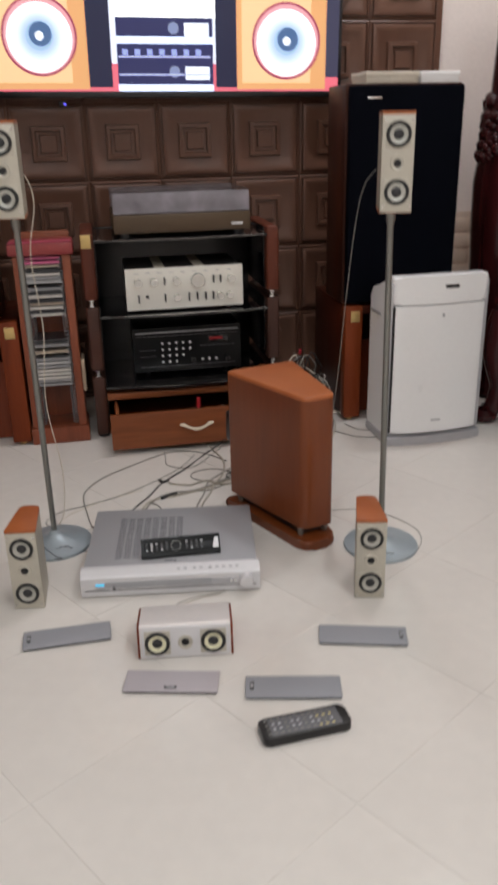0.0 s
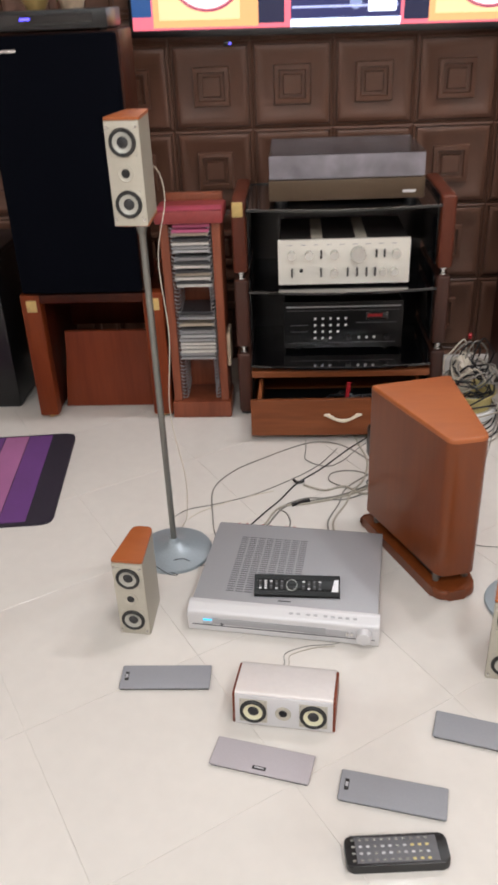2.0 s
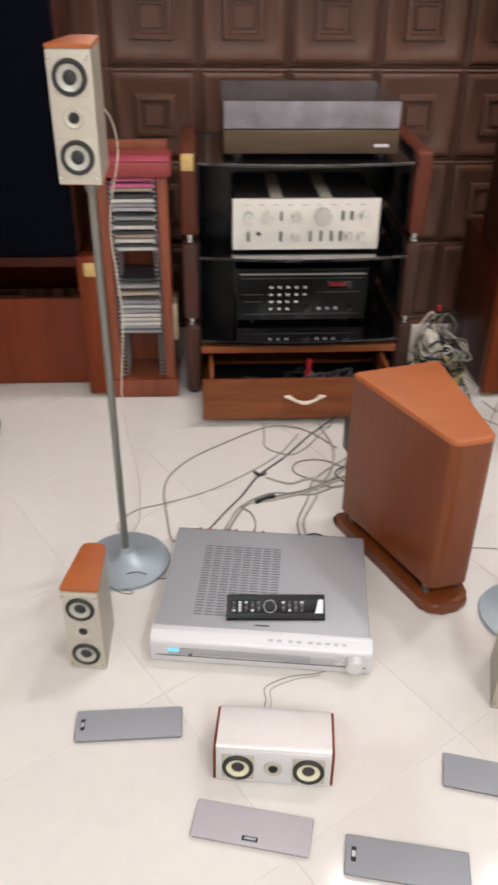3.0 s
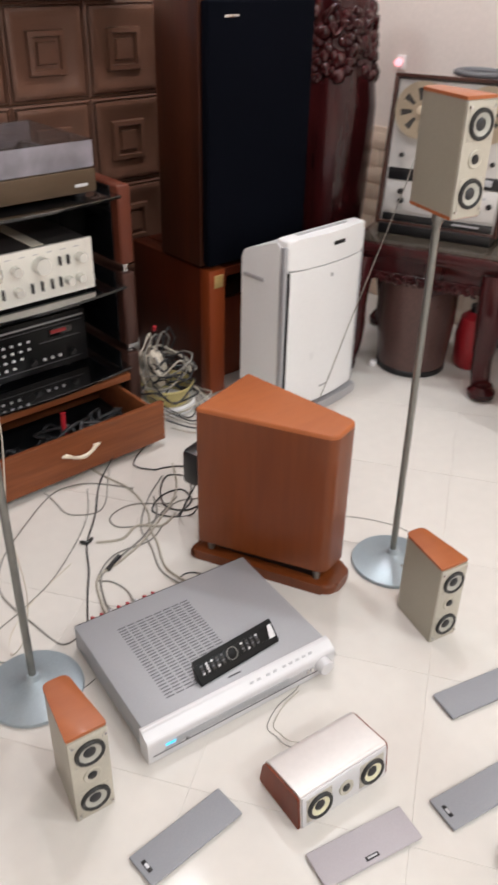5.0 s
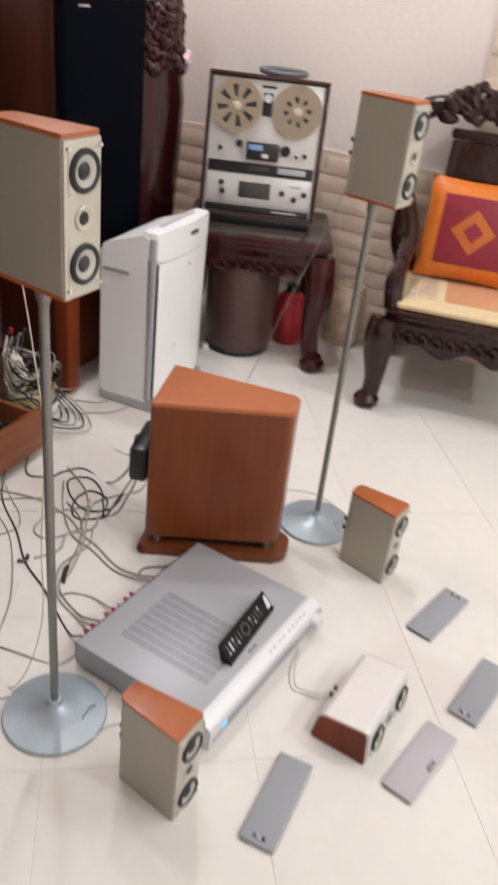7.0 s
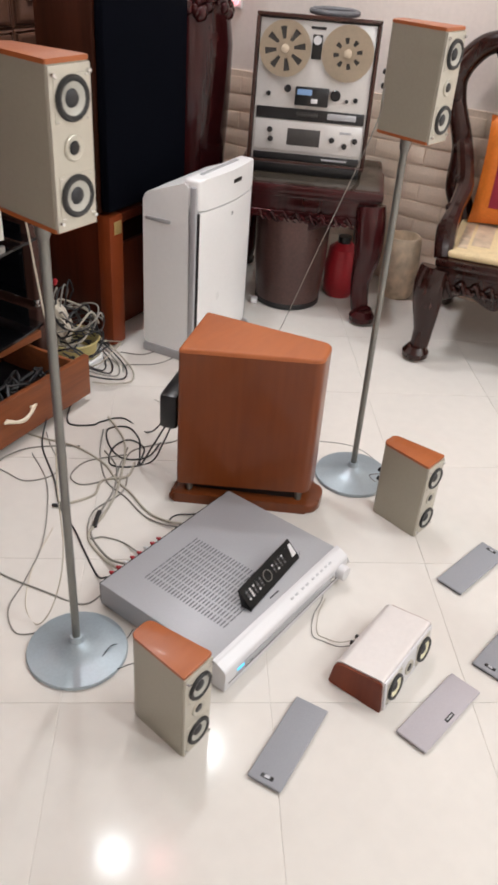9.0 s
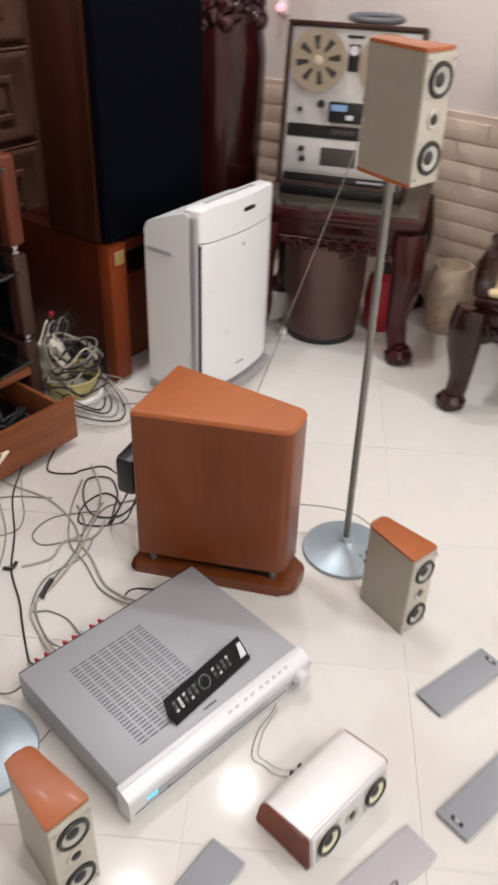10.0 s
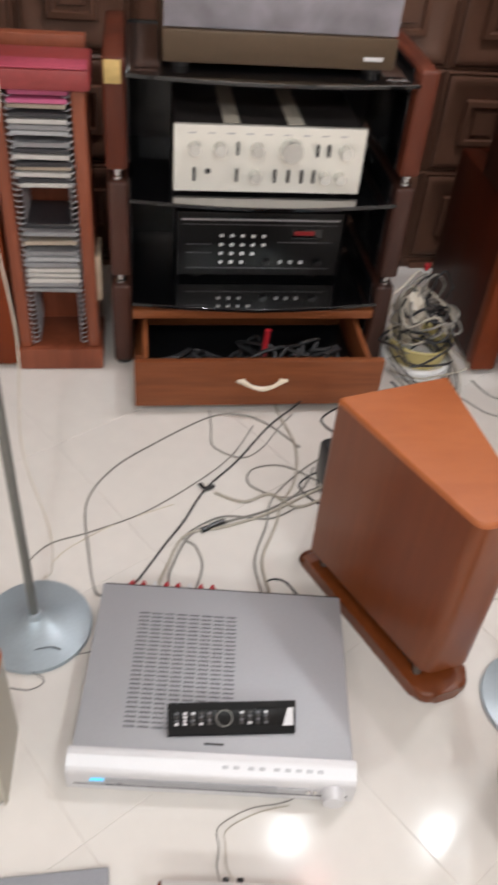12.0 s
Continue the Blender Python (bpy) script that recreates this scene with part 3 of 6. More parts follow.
def hifi_rack():
    t = thing("hifi_rack", pose(0.32, 3.10, 0), "brown wooden hi-fi rack with black glass shelves and an open drawer", "rack")
    d = 0.36
    for s in (-1, 1):
        x = s * 0.324
        for z0, z1 in ((0.012, 0.232), (0.256, 0.487), (0.511, 0.738)):
            part("inner_pane", bm_box((0.004, d - 0.05, z1 - z0 - 0.01), (x - s * 0.026, d / 2 + 0.008, (z0 + z1) / 2), 0.001), M_GLASS, t, "black inner pane")
            bm = bm_box((0.046, d, z1 - z0), (x, d / 2, (z0 + z1) / 2), 0.009, seg=3)
            part("side_panel", bm, M_RACK if z1 < 0.6 else M_RACKTOP, t)
        for zc in (0.244, 0.499):
            for yy in (0.022, d - 0.03):
                part("connector", bm_lathe([(0.012, -0.013), (0.012, -0.006), (0.008, -0.003), (0.008, 0.003), (0.012, 0.006), (0.012, 0.013)], 16, (x, yy, zc)), M_CHROME, t)
        for yy in (0.03, d - 0.03):
            part("foot", bm_lathe([(0.02, 0), (0.02, 0.006), (0.014, 0.013)], 16, (x, yy, 0)), M_RUBBER, t)
    part("brass_plate", bm_box((0.034, 0.004, 0.045), (-0.326, -0.002, 0.713), 0.001), M_BRASS, t, "yellow brass corner plate")
    n = 14
    for z in (0.193, 0.452, 0.712):
        front = [(-0.30 + 0.60 * k / n, -0.022 - 0.030 * math.sin(math.pi * k / n)) for k in range(n + 1)]
        sheet = part("glass_shelf", bm_prism(front + [(0.30, d - 0.01), (-0.30, d - 0.01)], z - 0.002, z + 0.004, 0.0), M_GLASS, t, "bowed black glass shelf")
        part("mirror_face", bm_prism([(x * 0.995, y + 0.003) for x, y in front] + [(0.298, d - 0.013), (-0.298, d - 0.013)], z + 0.004, z + 0.005, 0.0), M_SHELF, sheet)
    part("back_panel", bm_box((0.60, 0.012, 0.70), (0, d - 0.004, 0.37), 0.001), M_BLACK, t)
    part("drawer_case", merge(bm_box((0.60, d, 0.024), (0, d / 2 - 0.01, 0.158), 0.003), bm_box((0.60, d - 0.02, 0.012), (0, d / 2, 0.018), 0.002)), M_DRAWER, t)
    dr = part("drawer", merge(bm_box((0.588, 0.018, 0.128), (-0.003, -0.187, 0.086), 0.003)), M_DRAWER, t, "pulled-out drawer of reddish wood")
    part("drawer_side", bm_box((0.012, 0.30, 0.09), (-0.27, -0.03, 0.085), 0.002), M_DRAWER, dr)
    part("drawer_side", bm_box((0.012, 0.30, 0.09), (0.264, -0.03, 0.085), 0.002), M_DRAWER, dr)
    part("drawer_floor", bm_box((0.53, 0.30, 0.006), (-0.003, -0.03, 0.04), 0.001), M_BLACK, dr)
    part("handle", bm_tube([(-0.060, -0.203, 0.100), (-0.046, -0.206, 0.099), (-0.026, -0.212, 0.090), (0, -0.214, 0.084), (0.026, -0.212, 0.090), (0.046, -0.206, 0.099), (0.060, -0.203, 0.100)], [0.003, 0.0065, 0.0045, 0.0062, 0.0045, 0.0065, 0.003], 8, 6), M_IVORY, dr, "ivory winged pull handle")
    for hx in (-0.044, 0.044):
        part("handle_post", bm_lathe([(0.004, 0), (0.004, 0.014)], 10, (hx, -0.195, 0.098), (90, 0, 0)), M_IVORY, dr)


hifi_rack()
rnd = random.Random(11)
for i in range(11):
    cx, cy = 0.11 + 0.042 * i + rnd.uniform(-0.01, 0.01), 3.00 + rnd.uniform(-0.03, 0.07)
    pts = [(cx + rnd.uniform(-0.05, 0.05), cy + rnd.uniform(-0.05, 0.05), 0.052 + rnd.uniform(0, 0.06)) for k in range(7)]
    solid("coiled_cable", bm_tube(pts, 0.005, 6, 6, True), (M_WIRE_K, M_BLACK, M_RUBBER)[i % 3], "dark coiled cable lying in the drawer", "cable", "cables in the drawer")
solid("red_marker", bm_tube([(0.335, 3.02, 0.05), (0.342, 3.03, 0.10), (0.347, 3.035, 0.15)], 0.0075, 10, 4), M_RED, "red pen standing in the open drawer", "pen")
a = thing("power_adapter", pose(0.46, 2.97, 0.043, 0, 0, 20), "black power adapter lying in the drawer", "adapter")
part("body", bm_box((0.10, 0.06, 0.045), (0, 0, 0.023), 0.008), M_BLACK, a)
part("label_plate", bm_box((0.05, 0.03, 0.001), (0, 0, 0.046)), M_GREYP, a)


def knob(x, z, r, d, y=0.0):
    return bm_lathe([(r, 0), (r, d * 0.8), (r * 0.92, d), (0, d)], 20, (x, y, z), (90, 0, 0))


def amplifier():
    t = thing("amplifier", pose(0.326, 3.112, 0.457), "silver-faced stereo amplifier with many knobs on glass", "amplifier")
    w, h = 0.418, 0.146
    part("case", bm_box((w - 0.01, 0.29, h - 0.012), (0, 0.155, 0.010 + h / 2), 0.003), M_AMPTOP, t)
    part("front_panel", bm_box((w, 0.012, h), (0, 0.006, 0.008 + h / 2), 0.002), M_AMPFACE, t, "champagne silver front panel")
    zt, zb = 0.008 + h * 0.68, 0.008 + h * 0.28
    for x in (-0.165, -0.11, -0.03, 0.165):
        part("knob", knob(x, zt, 0.0135, 0.026), M_KNOB, t)
    part("volume_knob", knob(0.045, zt, 0.0245, 0.026), M_KNOB, t, "large round volume knob")
    for x in (-0.03, 0.125, 0.16):
        part("knob", knob(x, zb, 0.012, 0.024), M_KNOB, t)
    for x in (-0.072, 0.103, 0.128):
        part("lever", bm_box((0.005, 0.012, 0.026), (x, -0.005, zt), 0.0015), M_BLACK, t)
    for x in (-0.165, -0.072, 0.013, 0.043, 0.073, 0.1):
        part("lever", bm_box((0.005, 0.012, 0.028), (x, -0.005, zb), 0.0015), M_BLACK, t)
    part("headphone_socket", knob(-0.135, zb + 0.006, 0.006, 0.003), M_BLACK, t)
    for k in range(9):
        part("mark", bm_box((0.016, 0.0008, 0.002), (-0.17 + 0.041 * k, -0.0006, zt + 0.03)), M_GREYP, t)
    # two pale strips paint reflections on the top cover
    for x in (-0.085, 0.055):
        part("top_reflection", bm_box((0.036, 0.26, 0.002), (x, 0.15, 0.0065 + h), 0.0005), M_BEIGEP, t, "pale reflection drawn as a strip along the top cover")
    for x in (-0.16, 0.16):
        for y in (0.05, 0.26):
            part("foot", bm_lathe([(0.016, 0), (0.018, 0.010)], 16, (x, y, 0)), M_RUBBER, t)


def karaoke_amp():
    t = thing("karaoke_amplifier", pose(0.333, 3.19, 0.198), "black mixing amplifier with silver buttons on the glass shelf", "amplifier")
    w, h = 0.405, 0.168
    part("case", bm_box((w - 0.01, 0.25, h), (0, 0.13, 0.013 + h / 2), 0.004), M_BLACK, t)
    part("front_panel", bm_box((w, 0.01, h), (0, 0.005, 0.013 + h / 2), 0.002), M_REMOTE, t)
    part("top_trim", bm_box((w - 0.02, 0.006, 0.004), (0, -0.002, h - 0.004), 0.001), M_GREYP, t)
    part("window", bm_box((0.075, 0.002, 0.026), (0.115, -0.0012, 0.128), 0.0005), M_GLASS, t)
    part("display", bm_box((0.05, 0.001, 0.011), (0.108, -0.0028, 0.131)), M_LED_R, t, "dim red number display")
    for r, n in enumerate((5, 5, 4, 3)):
        for k in range(n):
            part("button", bm_box((0.008, 0.006, 0.007), (-0.095 + 0.026 * k, -0.003, 0.122 - 0.0235 * r), 0.0015), M_WHITE, t)
    for k in range(3):
        part("button", bm_lathe([(0.005, 0), (0.004, 0.005), (0, 0.005)], 12, (0.055 + 0.026 * k, 0, 0.052), (90, 0, 0)), M_FACE, t)
    for z, x0, x1 in ((0.150, -0.19, 0.19), (0.098, -0.18, -0.12), (0.075, -0.18, -0.12), (0.105, 0.045, 0.18), (0.034, -0.18, 0.18)):
        part("groove", bm_box((x1 - x0, 0.001, 0.0013), ((x0 + x1) / 2, -0.0005, z)), M_SLOT, t)
    for k in range(2):
        part("lower_knob", knob(0.02 + 0.13 * k, 0.052, 0.009, 0.01), M_BLACK, t)
    for x in (-0.15, 0.15):
        for y in (0.05, 0.22):
            part("foot", bm_lathe([(0.014, 0), (0.016, 0.014)], 14, (x, y, 0)), M_RUBBER, t)


def turntable():
    t = thing("turntable", pose(0.33, 3.115, 0.717), "bronze record player with a closed smoked lid", "record player")
    w, d = 0.476, 0.35
    part("plinth", bm_box((w, d, 0.062), (0, d / 2, 0.044), 0.005), M_TT, t)
    part("name_plate", bm_box((0.04, 0.002, 0.008), (0.19, -0.0012, 0.035), 0.0005), M_FACE, t)
    part("deck_plate", bm_box((w - 0.02, d - 0.02, 0.004), (0, d / 2, 0.077), 0.001), M_TTDARK, t)
    part("platter", bm_lathe([(0.15, 0.079), (0.152, 0.092), (0.146, 0.098), (0.006, 0.098), (0.004, 0.108), (0, 0.109)], 40, (-0.06, d / 2, 0)), M_TTDARK, t)
    part("tone_arm", bm_tube([(0.18, d - 0.07, 0.105), (0.18, 0.16, 0.108), (0.15, 0.08, 0.106)], 0.005, 8, 5), M_CHROME, t)
    part("arm_base", bm_lathe([(0.03, 0.079), (0.03, 0.09), (0.015, 0.105), (0, 0.106)], 20, (0.18, d - 0.07, 0)), M_BLACK, t)
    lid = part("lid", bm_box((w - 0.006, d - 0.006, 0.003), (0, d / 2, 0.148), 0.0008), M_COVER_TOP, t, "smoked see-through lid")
    # front and back panes carry the painted grey reflection
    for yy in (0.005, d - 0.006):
        part("pane", bm_box((w - 0.006, 0.003, 0.068), (0, yy, 0.112), 0.0008), M_COVER_SHEEN, lid)
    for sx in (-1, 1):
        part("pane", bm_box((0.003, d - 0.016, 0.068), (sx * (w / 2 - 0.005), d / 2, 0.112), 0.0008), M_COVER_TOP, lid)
    for x in (-0.15, 0.15):
        part("hinge", bm_box((0.03, 0.02, 0.03), (x, d + 0.006, 0.07), 0.003), M_BLACK, t)
    for x in (-0.2, 0.2):
        for y in (0.04, d - 0.04):
            part("foot", bm_lathe([(0.02, 0), (0.022, 0.014)], 16, (x, y, 0)), M_RUBBER, t)


amplifier(), karaoke_amp(), turntable()


def cd_tower():
    t = thing("cd_tower", pose(-0.158, 3.09, 0), "tall narrow red-wood rack full of compact discs", "cd rack")
    part("plinth", bm_box((0.205, 0.155, 0.06), (0, 0.072, 0.03), 0.004), M_CDWOOD, t)
    top = part("top", bm_box((0.216, 0.155, 0.042), (0, 0.063, 0.698), 0.008), M_CDTOP, t, "red-stained top board")
    part("top_cloth", bm_box((0.206, 0.06, 0.003), (0, 0.018, 0.7205), 0.001), M_PINKTOP, top, "faded pink cloth")
    for s in (-1, 1):
        part("side", bm_box((0.028, 0.145, 0.617), (s * 0.082, 0.077, 0.3685), 0.004), M_CDWOOD, t)
    part("back", bm_box((0.14, 0.008, 0.617), (0, 0.148, 0.3685)), M_CDWOOD, t)
    # added piece: rear of the top board, browner to show its shade
    part("back_rail", bm_box((0.19, 0.03, 0.075), (0, 0.168, 0.70), 0.003), M_CDWOOD, t)
    part("side_plate", bm_box((0.012, 0.10, 0.115), (0.1022, 0.07, 0.243), 0.002), M_CERAMIC, t, "pale ochre plate on the side board")
    n = 46
    for s in (-1, 1):
        for k in range(n):
            z = 0.07 + 0.60 * k / n
            part("rib", bm_tube([(s * 0.066, 0.012, z + 0.006), (s * 0.050, 0.02, z), (s * 0.05, 0.14, z + 0.008)], 0.0016, 5, 2), M_GREYP, t)


cd_tower()
rnd = random.Random(7)
for k in range(46):
    zc = 0.078 + 0.60 * k / 46
    if zc < 0.215 or (0.40 < zc < 0.46 and k % 3) or (0.32 < zc < 0.37 and k % 2) or (rnd.random() < 0.10):
        continue
    m = M_PINKCD if zc > 0.648 else CD_MATS[rnd.choice((0, 0, 1, 1, 2, 2, 3, 4))]
    cd = solid("compact_disc_case", bm_box((0.118, 0.12, 0.0098), (0, 0, 0), 0.0012, (rnd.uniform(-1, 2), 0, rnd.uniform(-2, 2)), 1), m, "compact disc case lying in the rack", "cd case", "discs in the rack",
               m=pose(-0.158 + rnd.uniform(-0.003, 0.003), 3.165 + rnd.uniform(-0.012, 0.006), zc))

# ---- small loudspeaker set on the floor and on stands ----


def driver(parent, x, z, r, y=0.0, name="woofer", cone=M_CONE):
    """A small cone driver with square frame lugs, rubber ring, cone and dust cap, facing -y."""
    a = (x, y, z)
    rot = (90, 0, 0)
    w = part(name, bm_lathe([(r, 0), (r, 0.0045), (r * 0.93, 0.007), (r * 0.80, 0.0066), (r * 0.72, 0.0046), (r * 0.69, -0.001)], 28, a, rot), M_SURROUND, parent, "black rubber surround")
    part("cone", bm_lathe([(0, -0.0005), (r * 0.75, -0.0005), (r * 0.75, 0.0050), (r * 0.62, 0.0034), (r * 0.40, 0.0012), (0, 0.001)], 28, a, rot), cone, w, "pale cone")
    part("dust_cap", bm_lathe([(r * 0.42, 0.0011), (r * 0.37, 0.0030), (r * 0.2, 0.0050), (0, 0.0055)], 20, a, rot), M_RUBBER, w)
    part("frame", bm_box((2.06 * r, 0.0016, 2.06 * r), (x, y - 0.0002, z), 0.0005), M_BAFFLE, w)
    for sx in (-1, 1):
        for sz in (-1, 1):
            part("screw", bm_lathe([(0.0016, 0), (0.0014, 0.0016), (0, 0.0018)], 8, (x + sx * 0.92 * r, y - 0.0008, z + sz * 0.92 * r), rot), M_CHROME, w)


def tweeter(parent, x, z, r, y=0.0):
    w = part("tweeter", bm_lathe([(r, 0), (r, 0.002), (r * 0.9, 0.0032), (r * 0.6, 0.0012)], 24, (x, y, z), (90, 0, 0)), M_BAFFLE, parent)
    part("dome", bm_lathe([(r * 0.55, 0.001), (r * 0.45, 0.003), (0, 0.0042)], 18, (x, y, z), (90, 0, 0)), M_BLACK, w)


def satellite(m, label, raised=False):
    """A tapered satellite: silver baffle, grey sides, orange wood caps."""
    t = thing("satellite_speaker", m, label, "speaker", "satellite speakers")
    wf, wb, d, h = 0.072, 0.046, 0.132, 0.21
    plan = rounded([(-wf / 2, -d / 2), (wf / 2, -d / 2), (wb / 2, d / 2), (-wb / 2, d / 2)], [0.004, 0.004, 0.012, 0.012], 4)
    grow = [(x * 1.02, y * 1.01) for x, y in plan]
    part("cabinet", bm_prism(plan, 0.006, h - 0.006, 0.0), M_SAT, t)
    part("top_cap", bm_prism(grow, h - 0.006, h, 0.0015, 2), M_CAP, t, "orange wooden top cap")
    part("bottom_cap", bm_prism(grow if raised else plan, 0.0, 0.006, 0.0015, 2), M_CAP if raised else M_SAT, t, "orange wooden bottom cap" if raised else "")
    b = part("baffle", bm_box((wf - 0.002, 0.004, h - 0.009), (0, -d / 2 - 0.0015, h / 2 - 0.003), 0.001), M_BAFFLE, t, "silver beige baffle")
    y = -d / 2 - 0.0036
    driver(b, 0, h - 0.046, 0.0275, y, cone=M_SATCONE), driver(b, 0, 0.045, 0.0275, y, cone=M_SATCONE)
    tweeter(b, 0, h / 2, 0.0165, y)
    for sx in (-1, 1):
        for z in (0.014, h - 0.017):
            part("grille_peg", bm_lathe([(0.003, 0), (0.0025, 0.005), (0, 0.005)], 8, (sx * 0.030, y, z), (90, 0, 0)), M_CHROME, b)
    for z in (0.085, 0.112):
        part("terminal", bm_lathe([(0.006, 0), (0.006, 0.012), (0, 0.013)], 12, (0, d / 2, z), (-90, 0, 0)), M_BLACK, t)
    return t


def stand_pole(x, y, label, lean=0.0):
    t = thing("speaker_pole_stand", pose(x, y, 0), label, "speaker stand", "pole stands")
    part("base", bm_lathe([(0.098, 0), (0.1, 0.004), (0.098, 0.009), (0.06, 0.016), (0.03, 0.024), (0.016, 0.034), (0.0115, 0.045), (0, 0.046)], 48), M_BASE, t, "round blue-grey cast base")
    part("pole", bm_lathe([(0.0078, 0.044), (0.0078, 0.856), (0, 0.857)], 20), M_POLE, t, "thin steel pole").matrix_local = pose(0, 0, 0, 0, lean, 0)
    part("bracket", bm_lathe([(0.0085, 0.848), (0.0115, 0.858), (0.0115, 0.880), (0, 0.880)], 20), M_POLE, t).matrix_local = pose(0, 0, 0, 0, lean, 0)


stand_pole(-0.157, 2.308, "thin steel pole stand on a round blue-grey base")
stand_pole(0.712, 2.095, "thin steel pole stand on a round blue-grey base beside the subwoofer", -0.8)
satellite(pose(-0.158, 2.306, 0.880, 0, 0, -5), "beige satellite speaker with orange caps on a pole stand", True)
satellite(pose(0.697, 2.092, 0.880, 0, 0, -11), "beige satellite speaker with orange caps on the pole stand", True)
satellite(pose(-0.200, 2.060, 0.0, 0, 0, -7), "small beige satellite speaker with orange cap on the floor")
satellite(pose(0.612, 1.922, 0.0, 0, 0, -12), "small beige satellite speaker with orange cap on the tiles")


def centre_speaker():
    t = thing("centre_speaker", pose(0.144, 1.782, 0, 0, 0, -7), "low silver centre speaker with red-brown wooden end cheeks on the floor", "speaker")
    w, d, h = 0.196, 0.118, 0.08
    side = [(-d / 2, 0.0), (d / 2, 0.004), (d / 2 - 0.01, h - 0.012), (-d / 2 + 0.008, h)]
    turn = lambda x: Matrix(((0, 0, 1, x), (1, 0, 0, 0), (0, 1, 0, 0), (0, 0, 0, 1)))
    part("cabinet", turned(bm_prism(rounded(side, [0.002, 0.006, 0.014, 0.008], 4), -w / 2, w / 2), turn(0)), M_CENTRE, t)
    big = [(a * 0.99, b * 0.95) for a, b in rounded(side, [0.003, 0.006, 0.014, 0.008], 4)]
    for s in (-1, 1):
        part("end_cheek", turned(bm_prism(big, -0.0025, 0.0025, 0.001, 1), turn(s * (w / 2 + 0.0025))), M_STANDBACK, t, "red-brown wooden end cheek")
    lean = pose(0, -d / 2 + 0.0, 0, -5.5, 0, 0)
    b = part("baffle", bm_box((w - 0.004, 0.004, h - 0.008), (0, -0.002, h / 2), 0.001), M_FACE, t, "silver front baffle")
    b.matrix_local = lean
    y = -0.0044
    driver(b, -0.06, h / 2, 0.027, y), driver(b, 0.06, h / 2, 0.027, y)
    tweeter(b, 0, h / 2, 0.016, y)
    for x in (-0.01, 0.01):
        part("terminal", bm_lathe([(0.005, 0), (0.005, 0.01), (0, 0.011)], 12, (x, d / 2 - 0.004, 0.03), (-90, 0, 0)), M_BLACK, t)


centre_speaker()


def grille_plate(m, label, mat, slot):
    t = thing("speaker_grille", m, label, "speaker grille", "loose speaker grilles")
    w, d = 0.195, 0.066
    part("frame", bm_box((w - 0.004, d - 0.004, 0.006), (0, 0, 0.003), 0.002), M_RUBBER, t)
    part("cloth", bm_box((w, d, 0.006), (0, 0, 0.007), 0.003, (0, 0, 0), 3), mat, t)
    sx, sy, sw, sd = slot
    part("badge", bm_box((sw, sd, 0.0012), (sx, sy, 0.0102), 0.0004), M_BLACK, t, "small dark badge")
    part("badge_bar", bm_box((sw * 0.7, sd * 0.4, 0.0006), (sx, sy, 0.0112)), M_GREYP, t)


grille_plate(pose(-0.118, 1.851, 0, 0, 0, 0.8), "loose grey cloth speaker grille lying on the floor", M_PLATE, (-0.084, 0, 0.008, 0.024))
grille_plate(pose(0.097, 1.640, 0, 0, 0, -13.5), "loose mauve-grey cloth speaker grille lying on the floor", M_PLATE2, (0.0, -0.022, 0.026, 0.008))
grille_plate(pose(0.337, 1.569, 0, 0, 0, -12), "loose grey cloth speaker grille beside the remote control", M_PLATE, (-0.084, 0, 0.008, 0.024))
grille_plate(pose(0.531, 1.707, 0, 0, 0, -15.5), "loose grey cloth speaker grille near the small speaker", M_PLATE, (0.084, 0, 0.008, 0.024))


def bm_stack(rings):
    """A closed body through outlines of the same length, from below to above."""
    bm = bmesh.new()
    rows = [[bm.verts.new(p) for p in ring] for ring in rings]
    n = len(rows[0])
    for a, b in zip(rows, rows[1:]):
        for k in range(n):
            bm.faces.new((a[k], a[(k + 1) % n], b[(k + 1) % n], b[k]))
    bm.faces.new(rows[0][::-1]), bm.faces.new(rows[-1])
    return bm


